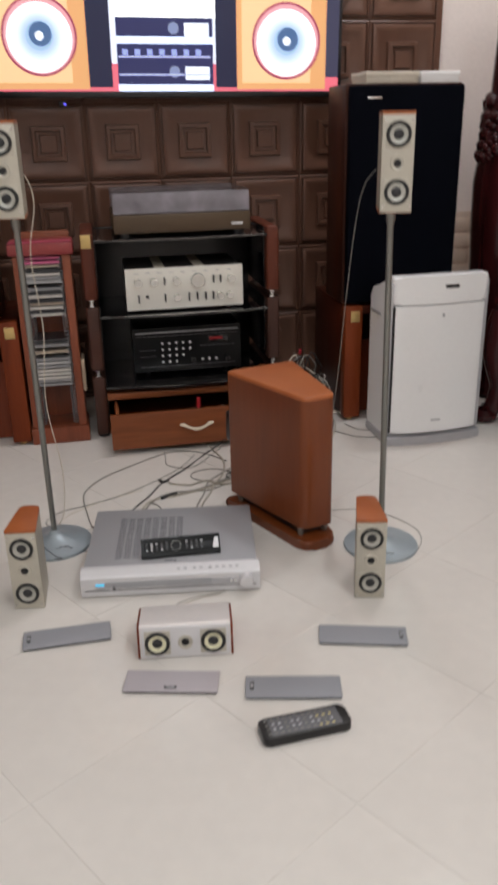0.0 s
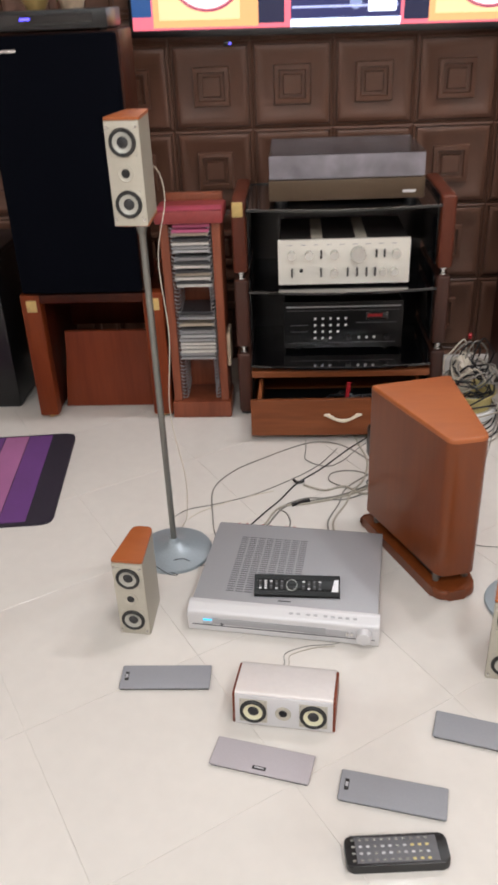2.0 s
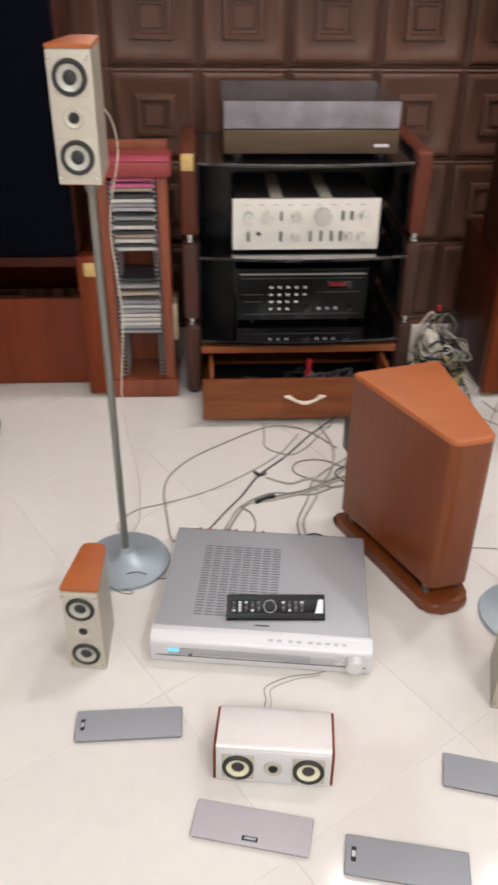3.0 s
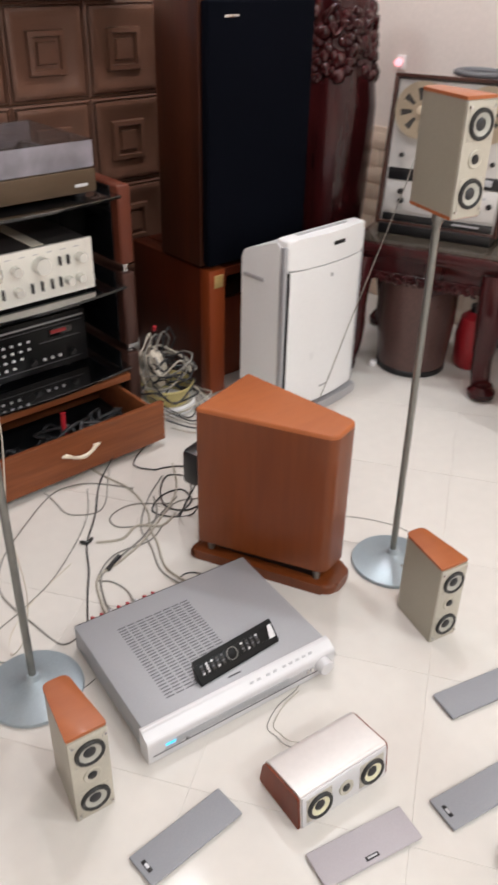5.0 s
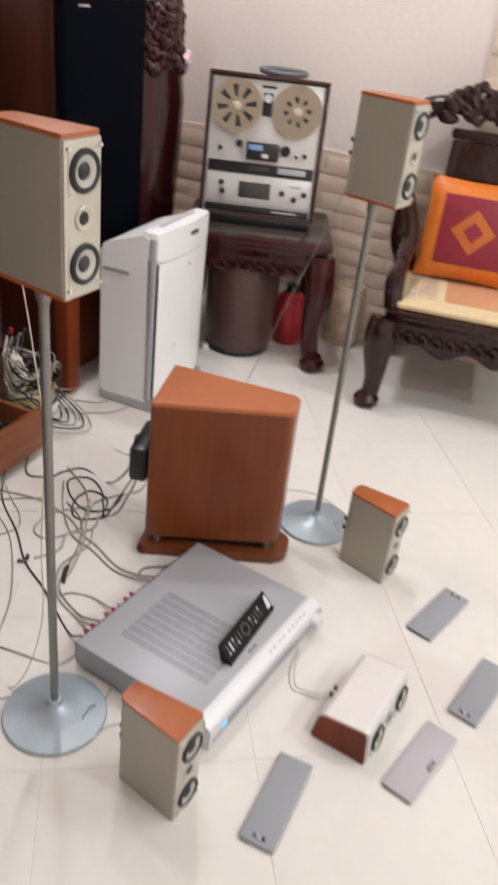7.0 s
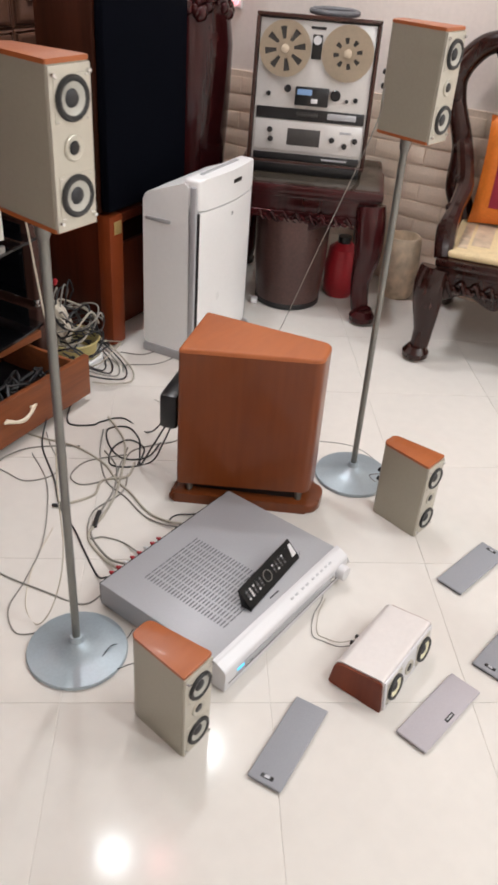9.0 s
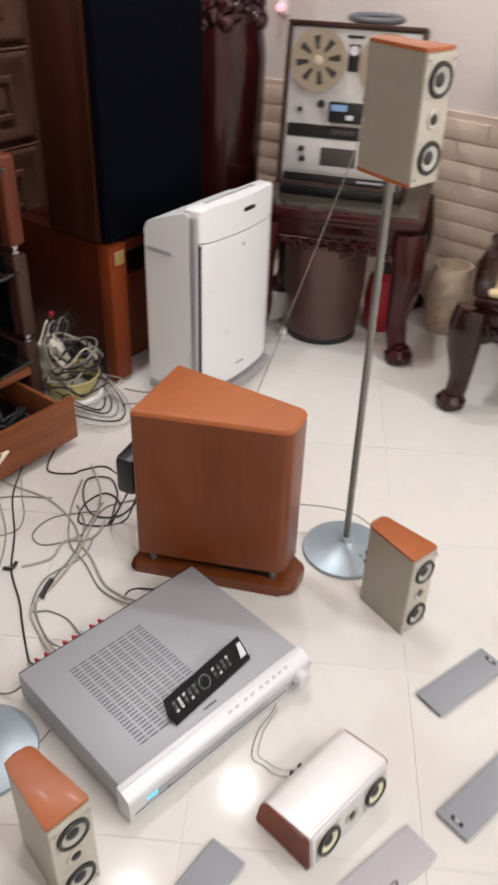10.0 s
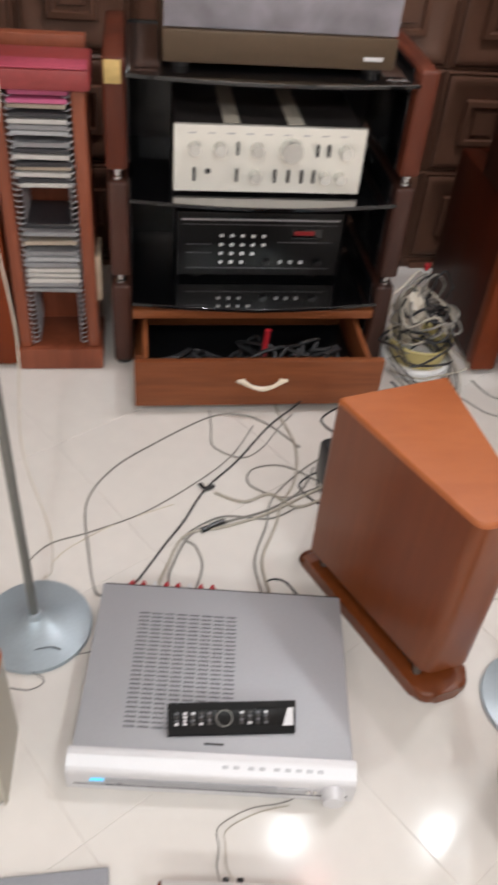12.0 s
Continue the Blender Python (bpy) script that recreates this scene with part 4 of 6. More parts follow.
def subwoofer():
    P = [(0.505, 2.130), (0.594, 2.150), (0.562, 2.478), (0.356, 2.424)]
    c = Vector((0.50, 2.29))
    loc = [(x - c.x, y - c.y) for x, y in P]
    t = thing("subwoofer", pose(c.x, c.y, 0), "wedge-shaped cherry wood subwoofer standing on a plinth", "subwoofer")
    body = rounded(loc, [0.022, 0.022, 0.006, 0.010], 6)
    part("plinth", bm_prism(rounded([(x * 1.07 - 0.004, y * (1.19 if y < 0 else 1.07)) for x, y in loc], [0.03, 0.03, 0.012, 0.012], 6), 0.0, 0.028, 0.009, 3), M_CHERRY, t, "rounded wooden plinth")
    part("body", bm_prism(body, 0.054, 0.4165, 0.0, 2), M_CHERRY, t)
    rings = [(0.0, 0.4165), (0.0, 0.4205), (0.0007, 0.4235), (0.002, 0.4255), (0.004, 0.4268), (0.0065, 0.427)]
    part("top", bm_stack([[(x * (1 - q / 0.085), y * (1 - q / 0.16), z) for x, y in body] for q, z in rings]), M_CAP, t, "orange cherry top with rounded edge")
    part("port_throat", bm_prism([(x * 0.72, y * 0.82) for x, y in loc], 0.028, 0.054), M_BLACK, t)
    for x, y in [(x * 0.80, y * 0.84) for x, y in loc]:
        part("spacer", bm_lathe([(0.008, 0.028), (0.009, 0.041), (0.008, 0.054)], 16, (x, y, 0)), M_POLE, t)
    d = (Vector(P[2]) - Vector(P[3])).normalized()
    ang = math.degrees(math.atan2(d.y, d.x))
    mid = (Vector(loc[2]) + Vector(loc[3])) / 2
    n = Vector((-d.y, d.x))
    amp = part("amplifier_plate", bm_box((0.15, 0.046, 0.095), (mid.x + n.x * 0.022 - 0.022, mid.y + n.y * 0.022, 0.245), 0.012, (0, 0, ang)), M_BLACK, t, "black amplifier block on the back")
    for k in range(7):
        off = -0.054 + 0.018 * k
        part("fin", bm_box((0.004, 0.004, 0.07), (mid.x + n.x * 0.046 + d.x * off - 0.022, mid.y + n.y * 0.037 + d.y * off, 0.245), 0.001, (0, 0, ang)), M_BLACK, amp)


subwoofer()


def receiver():
    t = thing("av_receiver", pose(0.154, 2.152, 0, 0, 0, -7.6), "slim silver-grey disc receiver with slotted top on the floor", "receiver")
    w, d, h = 0.428, 0.336, 0.068
    y0 = -d / 2 - 0.007
    part("top_cover", bm_box((w, d - 0.022, h - 0.008), (0, 0.011, 0.008 + (h - 0.008) / 2), 0.003), M_SILVER, t)
    prof = [(y0, 0.003), (y0 + 0.034, 0.003), (y0 + 0.034, h + 0.001), (y0 + 0.027, h + 0.002), (y0 + 0.003, h - 0.011), (y0, h - 0.017)]
    turn = Matrix(((0, 0, 1, 0), (1, 0, 0, 0), (0, 1, 0, 0), (0, 0, 0, 1)))
    f = part("front_panel", turned(bm_prism(rounded(prof, [0.003, 0, 0, 0.006, 0.004, 0.004], 3), -w / 2 - 0.005, w / 2 + 0.005, 0.0008, 1), turn), M_FACE, t, "bright silver front with sloped top edge")
    part("disc_tray", bm_box((0.26, 0.003, 0.016), (-0.03, y0 - 0.0005, 0.034), 0.0008), M_SILVER, f)
    part("display_window", bm_box((0.10, 0.002, 0.016), (0.10, y0 - 0.0008, 0.032), 0.0008), M_GREYP, f)
    part("front_groove", bm_box((w - 0.01, 0.0015, 0.002), (0, y0 - 0.0004, 0.0205)), M_SLOT, f)
    part("power_light", bm_box((0.021, 0.002, 0.0045), (-0.172, y0 - 0.001, 0.036), 0.0006), M_LED_B, f, "glowing cyan power light")
    part("power_button", bm_box((0.024, 0.003, 0.005), (-0.172, y0 - 0.001, 0.026), 0.001), M_GREYP, f)
    part("headphone_socket", bm_lathe([(0.004, 0), (0.004, 0.002), (0, 0.002)], 12, (-0.138, y0, 0.027), (90, 0, 0)), M_BLACK, f)
    part("volume_knob", bm_lathe([(0.017, 0), (0.0175, 0.012), (0.016, 0.019), (0.011, 0.02), (0, 0.018)], 28, (0.185, y0, 0.036), (90, 0, 0)), M_FACE, f, "round silver volume knob")
    for k in range(2):
        part("source_button", bm_box((0.007, 0.006, 0.010), (0.148 + 0.01 * k, y0 - 0.002, 0.034), 0.002), M_CHROME, f)
    slope = math.degrees(math.atan2(0.013, 0.024))
    for k in range(9):
        part("top_button", bm_box((0.009, 0.005, 0.002), (0.02 + 0.0165 * k + (0.006 if k > 1 else 0) + (0.006 if k > 3 else 0), y0 + 0.015, h - 0.0040), 0.0008, (slope, 0, 0)), M_GREYP, f)
    part("logo_bar", bm_box((0.03, 0.003, 0.0008), (0.0, y0 + 0.048, h + 0.0006)), M_RUBBER, t)
    slot = mesh_of("vent_slot", bm_box((0.0175, 0.0028, 0.0006), (0, 0, h + 0.0002)), M_SLOT)
    for c in range(8):
        for r in range(27):
            ob = new("vent_slot", slot)
            ob.parent = t
            ob.location = (-0.1325 + 0.0216 * c, -0.105 + 0.0082 * r, 0)
    part("back_panel", bm_box((w - 0.006, 0.003, h - 0.016), (0, d / 2 + 0.0016, 0.013 + (h - 0.016) / 2)), M_BLACK, t)
    for k in range(8):
        part("socket", bm_lathe([(0.0055, 0), (0.0055, 0.013), (0.003, 0.013), (0.003, 0.019), (0, 0.019)], 12, (-0.165 + 0.021 * k, d / 2 + 0.002, 0.052), (-90, 0, 0)), M_RED if k not in (2, 5) else M_FACE, t, "red back terminal" if k not in (2, 5) else "")
    for x in (-0.17, 0.17):
        for y in (-0.12, 0.12):
            part("foot", bm_lathe([(0.015, 0), (0.017, 0.013)], 16, (x, y, 0)), M_RUBBER, t)


receiver()


def remote(m, label, w, d, th, pale_end, coloured):
    t = thing("remote_control", m, label, "remote control", "remote controls")
    wedge = Matrix.Identity(4)
    if pale_end:
        # deep wedge-shaped body: the key face slopes down towards the front
        prof = [(-d / 2, 0.0), (d / 2 - 0.010, 0.0), (d / 2, 0.041), (-d / 2, 0.005)]
        part("body", turned(bm_prism(rounded(prof, 0.003, 3), -w / 2, w / 2, 0.0015, 2), Matrix(((0, 0, 1, 0), (1, 0, 0, 0), (0, 1, 0, 0), (0, 0, 0, 1)))), M_REMOTE, t)
        wedge = pose(0, 0, 0.023, math.degrees(math.atan2(0.036, d)), 0, 0) @ pose(0, 0, -th)
    else:
        part("body", bm_prism(rounded([(-w / 2, -d / 2), (w / 2, -d / 2), (w / 2, d / 2), (-w / 2, d / 2)], 0.012, 4), 0.0, th, 0.003, 3), M_BLACK, t)
    part("face", turned(bm_box((w - (0.016 if pale_end else 0.036), d - 0.010, 0.001), (0, 0, th + 0.0004), 0.0004), wedge), M_REMOTE if pale_end else M_SLOT, t)
    if pale_end:
        part("end_plate", turned(bm_prism([(w / 2 - 0.020, -d / 2 + 0.004), (w / 2 - 0.004, -d / 2 + 0.004), (w / 2 - 0.004, d / 2 - 0.004), (w / 2 - 0.013, d / 2 - 0.004)], th + 0.0006, th + 0.0016), wedge), M_FACE, t, "pale silver end plate")
        part("ring", turned(bm_lathe([(0.013, 0), (0.013, 0.0022), (0.0115, 0.0022), (0.0115, 0.0)], 24, (-0.012, 0, th + 0.0008)), wedge), M_POLE, t)
    rnd = random.Random(3)
    cols = int(w / 0.0125) - (3 if pale_end else 2)
    for c in range(cols):
        x = -w / 2 + 0.014 + 0.0125 * c
        if pale_end and abs(x + 0.012) < 0.018:
            continue
        for r in range(4):
            y = -d / 2 + 0.0095 + (d - 0.019) * r / 3
            m2 = (M_FACE if (c * 3 + r) % 9 == 0 or c == 1 else M_SLOT if (c + r) % 2 else M_TTDARK) if pale_end else (M_GREYP if (c * r) % 3 else M_POLE)
            if coloured and c > cols - 4 and r in (0, 2):
                m2 = M_YELLOW
            part("button", turned(bm_box((0.0062, 0.0042, 0.0018), (x, y, th + 0.0016), 0.0009, seg=1), wedge), m2, t)


remote(pose(0.167, 2.055, 0.0690, 0, 0, -2.5), "black remote control with silver buttons on the receiver", 0.198, 0.035, 0.016, True, False)
remote(pose(0.330, 1.453, 0.0, 0, 0, 4), "black remote control with grey and yellow buttons on the floor", 0.174, 0.056, 0.02, False, True)

# ---- air purifier ----


def purifier():
    t = thing("air_purifier", pose(1.15, 2.885, 0, 0, 0, 2), "white upright air purifier with grey sides on the floor", "air purifier")
    w, d = 0.35, 0.19
    turn = Matrix(((0, 0, 1, 0), (1, 0, 0, 0), (0, 1, 0, 0), (0, 0, 0, 1)))
    side = [(-d / 2 + 0.02, 0.03), (d / 2, 0.03), (d / 2, 0.525), (-d / 2 + 0.03, 0.583)]
    part("body", turned(bm_prism(rounded(side, [0.004, 0.01, 0.02, 0.015], 4), -w / 2, w / 2, 0.006, 2), turn), M_WHITE, t)
    for s in (-1, 1):
        part("grip", bm_box((0.006, 0.09, 0.012), (s * (w / 2 + 0.001), 0.04, 0.452), 0.003), M_GREYP, t, "recessed carrying grip")
    for s in (-1, 1):
        part("side_trim", bm_box((0.02, 0.022, 0.535), (s * (w / 2 - 0.006), -d / 2 + 0.012, 0.305), 0.006), M_GREYP, t, "silver-grey side strip")
    part("dark_slit", bm_box((0.007, 0.008, 0.45), (-w / 2 + 0.009, -d / 2 - 0.001, 0.27), 0.001), M_BLACK, t, "dark slit beside the front panel")
    n = 12
    arc = [(-w / 2 + 0.012 + (w - 0.024) * k / n, -d / 2 - 0.004 - 0.018 * math.sin(math.pi * k / n)) for k in range(n + 1)]
    panel = arc + [(w / 2 - 0.012, -d / 2 + 0.01), (-w / 2 + 0.012, -d / 2 + 0.01)]
    part("front_panel", bm_prism(panel, 0.04, 0.495, 0.004, 2), M_WHITE, t, "large plain white front panel")
    wide = [(x * 1.05, y) for x, y in arc] + [(w / 2 - 0.003, -d / 2 + 0.05), (-w / 2 + 0.003, -d / 2 + 0.05)]
    part("head", bm_prism(wide, 0.499, 0.592, 0.010, 3), M_WHITE, t, "white rounded head with display slot")
    part("air_outlet", bm_box((0.22, 0.012, 0.003), (0, -d / 2 + 0.026, 0.5925), 0.001), M_GREYP, t)
    part("display_slot", bm_box((0.05, 0.003, 0.012), (0.03, -d / 2 - 0.0215, 0.556), 0.001), M_BLACK, t)
    part("badge", bm_box((0.009, 0.002, 0.011), (0.005, -d / 2 - 0.0222, 0.46), 0.0008), M_GREYP, t)
    part("name_bar", bm_box((0.035, 0.002, 0.006), (0.0, -d / 2 - 0.0222, 0.085), 0.0005), M_GREYP, t)
    foot = [(-w / 2 - 0.006, d / 2), (-w / 2 - 0.006, -d / 2 - 0.005)] + [(x * 1.09, y - 0.012) for x, y in arc] + [(w / 2 + 0.006, -d / 2 - 0.005), (w / 2 + 0.006, d / 2)]
    part("foot_plate", bm_prism(foot, 0.0, 0.03, 0.006, 2), M_GREYP, t, "bowed grey foot plate")


purifier()

# ---- table with the tape recorder, in the corner ----
DIAG = -67.0
TF = Vector((1.598, 2.747))


def cabriole(h, r=0.03, out=0.05):
    """A carved leg, bellied above and curling out to a scrolled foot; it points to -y."""
    return merge(bm_tube([(0, 0, h), (0, -0.012, h * 0.84), (0, -out * 0.45, h * 0.62), (0, 0.0, h * 0.32), (0, -out * 0.5, h * 0.10), (0, -out * 0.95, 0.03)], [r * 1.25, r * 1.35, r * 1.25, r * 0.85, r * 0.8, r * 1.05], 20, 8),
                 bm_lathe([(r * 0.7, 0), (r * 1.15, 0.012), (r * 1.2, 0.03), (r * 0.8, 0.05), (0, 0.055)], 28, (0, -out * 0.98, 0)))


def side_table():
    m = pose(TF.x, TF.y, 0, 0, 0, DIAG) @ pose(0.02, -0.08, 0)
    t = thing("side_table", m, "dark maroon lacquered side table with carved apron", "table")
    w, d, h = 0.53, 0.45, 0.472
    part("tabletop", merge(bm_box((w, d, 0.028), (0, d / 2, h - 0.014), 0.006), bm_box((w - 0.03, d - 0.03, 0.02), (0, d / 2, h - 0.036), 0.004)), M_MAROON, t)
    part("glass_top", bm_box((w - 0.03, d - 0.03, 0.003), (0, d / 2, h + 0.0015), 0.001), M_GLASSTOP, t, "thin greenish glass sheet")
    part("frieze", merge(bm_box((w - 0.05, 0.02, 0.055), (0, 0.035, h - 0.072), 0.003), bm_box((w - 0.05, 0.02, 0.055), (0, d - 0.035, h - 0.072), 0.003),
                         bm_box((0.02, d - 0.05, 0.055), (-w / 2 + 0.035, d / 2, h - 0.072), 0.003), bm_box((0.02, d - 0.05, 0.055), (w / 2 - 0.035, d / 2, h - 0.072), 0.003)), M_MAROON, t)
    n = 16
    low = [(-w / 2 + 0.04 + (w - 0.08) * k / n, h - 0.10 - 0.045 - 0.016 * math.cos(4 * math.pi * k / n) + 0.03 * abs(math.cos(math.pi * k / n)) ** 4) for k in range(n + 1)]
    apron = [(x, z) for x, z in low] + [(w / 2 - 0.04, h - 0.095), (-w / 2 + 0.04, h - 0.095)]
    part("apron", turned(bm_prism(apron, -0.01, 0.01, 0.002, 1), Matrix(((1, 0, 0, 0), (0, 0, 1, 0.03), (0, 1, 0, 0), (0, 0, 0, 1)))), M_MAROON, t, "curved carved apron")
    rnd = random.Random(5)
    for k in range(15):
        x = -0.154 + 0.022 * k
        part("carved_scroll", bm_tube([(x - 0.02, 0.014, h - 0.115), (x - 0.004, 0.010, h - 0.10 - 0.012 * (k % 2)), (x + 0.012, 0.010, h - 0.125), (x + 0.024, 0.014, h - 0.112 - 0.01 * (k % 3))], [0.004, 0.007, 0.006, 0.003], 7, 4), M_MAROON, t)
    for sx in (-1, 1):
        for y, turn in ((0.03, 0), (d - 0.03, 180)):
            part("leg", turned(cabriole(h - 0.05, 0.04, 0.045), pose(sx * (w / 2 - 0.035), y, 0, 0, 0, turn + sx * (30 if turn == 0 else -30))), M_MAROON, t)


side_table()


def tape_deck():
    m = pose(TF.x, TF.y, 0.475, 0, 0, DIAG) @ pose(0.0, 0.06, 0.0)
    t = thing("tape_recorder", m, "upright reel-to-reel tape recorder with two tan reels", "tape recorder")
    w, h, d = 0.405, 0.464, 0.17
    lean = pose(0, 0, 0.03, -9, 0, 0)

    def put(name, bm, mat, label="", parent=None):
        ob = part(name, turned(bm, lean), mat, parent or t, label)
        return ob
    part("support", bm_box((w - 0.02, 0.24, 0.034), (0, 0.11, 0.017), 0.004), M_BLACK, t, "dark support tray")
    put("case", merge(bm_box((w + 0.012, d, 0.012), (0, d / 2, h + 0.002), 0.003), bm_box((w + 0.012, d, 0.012), (0, d / 2, 0.004), 0.003),
                      bm_box((0.012, d, h - 0.01), (-w / 2, d / 2, h / 2), 0.003), bm_box((0.012, d, h - 0.01), (w / 2, d / 2, h / 2), 0.003), bm_box((w, 0.02, h - 0.02), (0, d - 0.012, h / 2), 0.002)), M_RACK, "walnut case")
    put("face_plate", bm_box((w - 0.016, 0.12, h - 0.018), (0, 0.075, h / 2), 0.002), M_DECKFACE, "pale metal face plate")
    put("handle", bm_tube([(0.045 + 0.078 * math.cos(a * math.pi / 5), 0.085 + 0.045 * math.sin(a * math.pi / 5), h + 0.028 + 0.010 * math.sin(a * math.pi / 5)) for a in range(10)], 0.0095, 10, 4, True), M_SLOT, "dark grey oval carrying handle")
    put("handle_plate", bm_box((0.12, 0.05, 0.024), (0.045, 0.085, h + 0.017), 0.006), M_GREYP)
    yf = 0.013
    put("top_mark", bm_box((0.05, 0.002, 0.008), (0, yf, h - 0.028)), M_RUBBER)
    for sx in (-1, 1):
        cx, cz, r = sx * 0.105, h - 0.098, 0.087
        k = 40
        bm = bmesh.new()
        holes = 8
        # a flange with eight oblong windows: rings of quads with gaps
        rad = [0.012, 0.022, 0.030, 0.068, 0.074, r] if sx < 0 else [0.012, 0.022, 0.030, 0.048, 0.074, r]
        grid = [[bm.verts.new((cx + q * math.cos(2 * math.pi * j / k), yf - 0.018, cz + q * math.sin(2 * math.pi * j / k))) for j in range(k)] for q in rad]
        for i in range(len(rad) - 1):
            for j in range(k):
                if i == 2 and j % 5 in (0, 1):
                    continue
                bm.faces.new((grid[i][j], grid[i][(j + 1) % k], grid[i + 1][(j + 1) % k], grid[i + 1][j]))
        bmesh.ops.solidify(bm, geom=bm.faces[:], thickness=0.003)
        rl = put("reel", bm, M_REEL, "tan tape reel with eight windows")
        put("tape_pack", bm_lathe([(0.078, 0), (0.078, 0.010), (0.02, 0.010)], 32, (cx, yf - 0.002, cz), (90, 0, 0)), M_TTDARK, "", rl)
        put("hub", bm_lathe([(0.014, 0), (0.014, 0.024), (0.008, 0.026), (0, 0.026)], 20, (cx, yf, cz), (90, 0, 0)), M_REEL, "", rl)
    put("counter_panel", bm_box((0.034, 0.006, 0.075), (0.0, yf, h - 0.085), 0.002), M_BLACK, "black counter panel")
    put("counter_dial", bm_lathe([(0.014, 0), (0.014, 0.004), (0.009, 0.004), (0.009, 0.002), (0, 0.002)], 20, (0, yf - 0.003, h - 0.065), (90, 0, 0)), M_FACE)
    put("head_cover", bm_box((0.115, 0.03, 0.06), (0.0, yf - 0.01, 0.225), 0.004), M_BLACK, "dark glossy head cover")
    # faint blue glow stands for the television's reflection in the head window
    put("head_window", bm_box((0.05, 0.002, 0.018), (-0.025, yf - 0.026, 0.238), 0.001), glow("head_window_reflection", (0.35, 0.55, 0.9), 0.35))
    put("head_logo", bm_box((0.022, 0.002, 0.014), (0.01, yf - 0.026, 0.212), 0.001), M_FACE)
    for x, z, r in ((-0.085, 0.245, 0.012), (0.08, 0.235, 0.018), (-0.15, 0.225, 0.008), (0.15, 0.225, 0.008), (0.12, 0.22, 0.006)):
        put("roller", bm_lathe([(r, 0), (r, 0.012), (r * 0.8, 0.015), (0, 0.015)], 18, (x, yf, z), (90, 0, 0)), M_BLACK)
    put("key_strip", bm_box((w - 0.03, 0.008, 0.038), (0, yf, 0.165), 0.002), M_BLACK, "black strip with key row")
    put("key_bar", bm_box((0.10, 0.006, 0.02), (0.11, yf - 0.005, 0.167), 0.002), M_GREYP)
    put("key_bar", bm_box((0.075, 0.006, 0.014), (-0.01, yf - 0.005, 0.167), 0.002), M_TTDARK)
    put("meter_panel", bm_box((w - 0.03, 0.006, 0.098), (0, yf, 0.093), 0.002), M_DECKFACE, "pale control panel")
    put("meter", bm_box((0.115, 0.004, 0.055), (-0.015, yf - 0.004, 0.092), 0.002), M_TTDARK, "dark level meter window")
    for x, z in ((-0.135, 0.11), (-0.13, 0.08), (0.085, 0.092), (0.165, 0.095), (0.13, 0.075)):
        put("knob", bm_lathe([(0.010, 0), (0.009, 0.014), (0, 0.015)], 16, (x, yf - 0.003, z), (90, 0, 0)), M_BLACK)
    put("key_label", bm_box((0.04, 0.002, 0.008), (0.13, yf - 0.004, 0.118)), M_GREYP)
    put("foot_strip", bm_box((w - 0.03, 0.008, 0.024), (0, yf, 0.024), 0.002), M_BLACK, "black lower strip")
    put("foot_bar", bm_box((0.09, 0.002, 0.006), (0.10, yf - 0.005, 0.025)), M_GREYP)


tape_deck()
t = thing("waste_bin", pose(1.650, 2.79, 0), "brown glazed bin standing under the table", "bin")
part("body", bm_lathe([(0.112, 0), (0.12, 0.006), (0.135, 0.17), (0.138, 0.345), (0.142, 0.35), (0.138, 0.355), (0.130, 0.345), (0.112, 0.02), (0, 0.02)], 40), M_BIN, t)
part("base_ring", bm_lathe([(0.118, 0.0), (0.124, 0.004), (0.124, 0.02), (0.12, 0.024)], 40), M_BLACK, t)
t = thing("red_canister", pose(1.815, 2.645, 0), "red glossy canister under the table", "canister")
part("body", bm_lathe([(0.05, 0), (0.062, 0.02), (0.066, 0.12), (0.055, 0.19), (0.03, 0.21), (0, 0.212)], 28), M_RED, t)
part("cap", bm_lathe([(0.025, 0.208), (0.025, 0.235), (0, 0.237)], 18), M_BLACK, t)
solid("ceramic_drum", bm_lathe([(0.062, 0), (0.068, 0.015), (0.076, 0.12), (0.07, 0.22), (0.064, 0.24), (0.056, 0.24), (0.05, 0.2), (0, 0.19)], 28), M_CERAMIC, "cream patterned ceramic pot against the brick wall", "pot", m=pose(1.96, 2.46, 0))


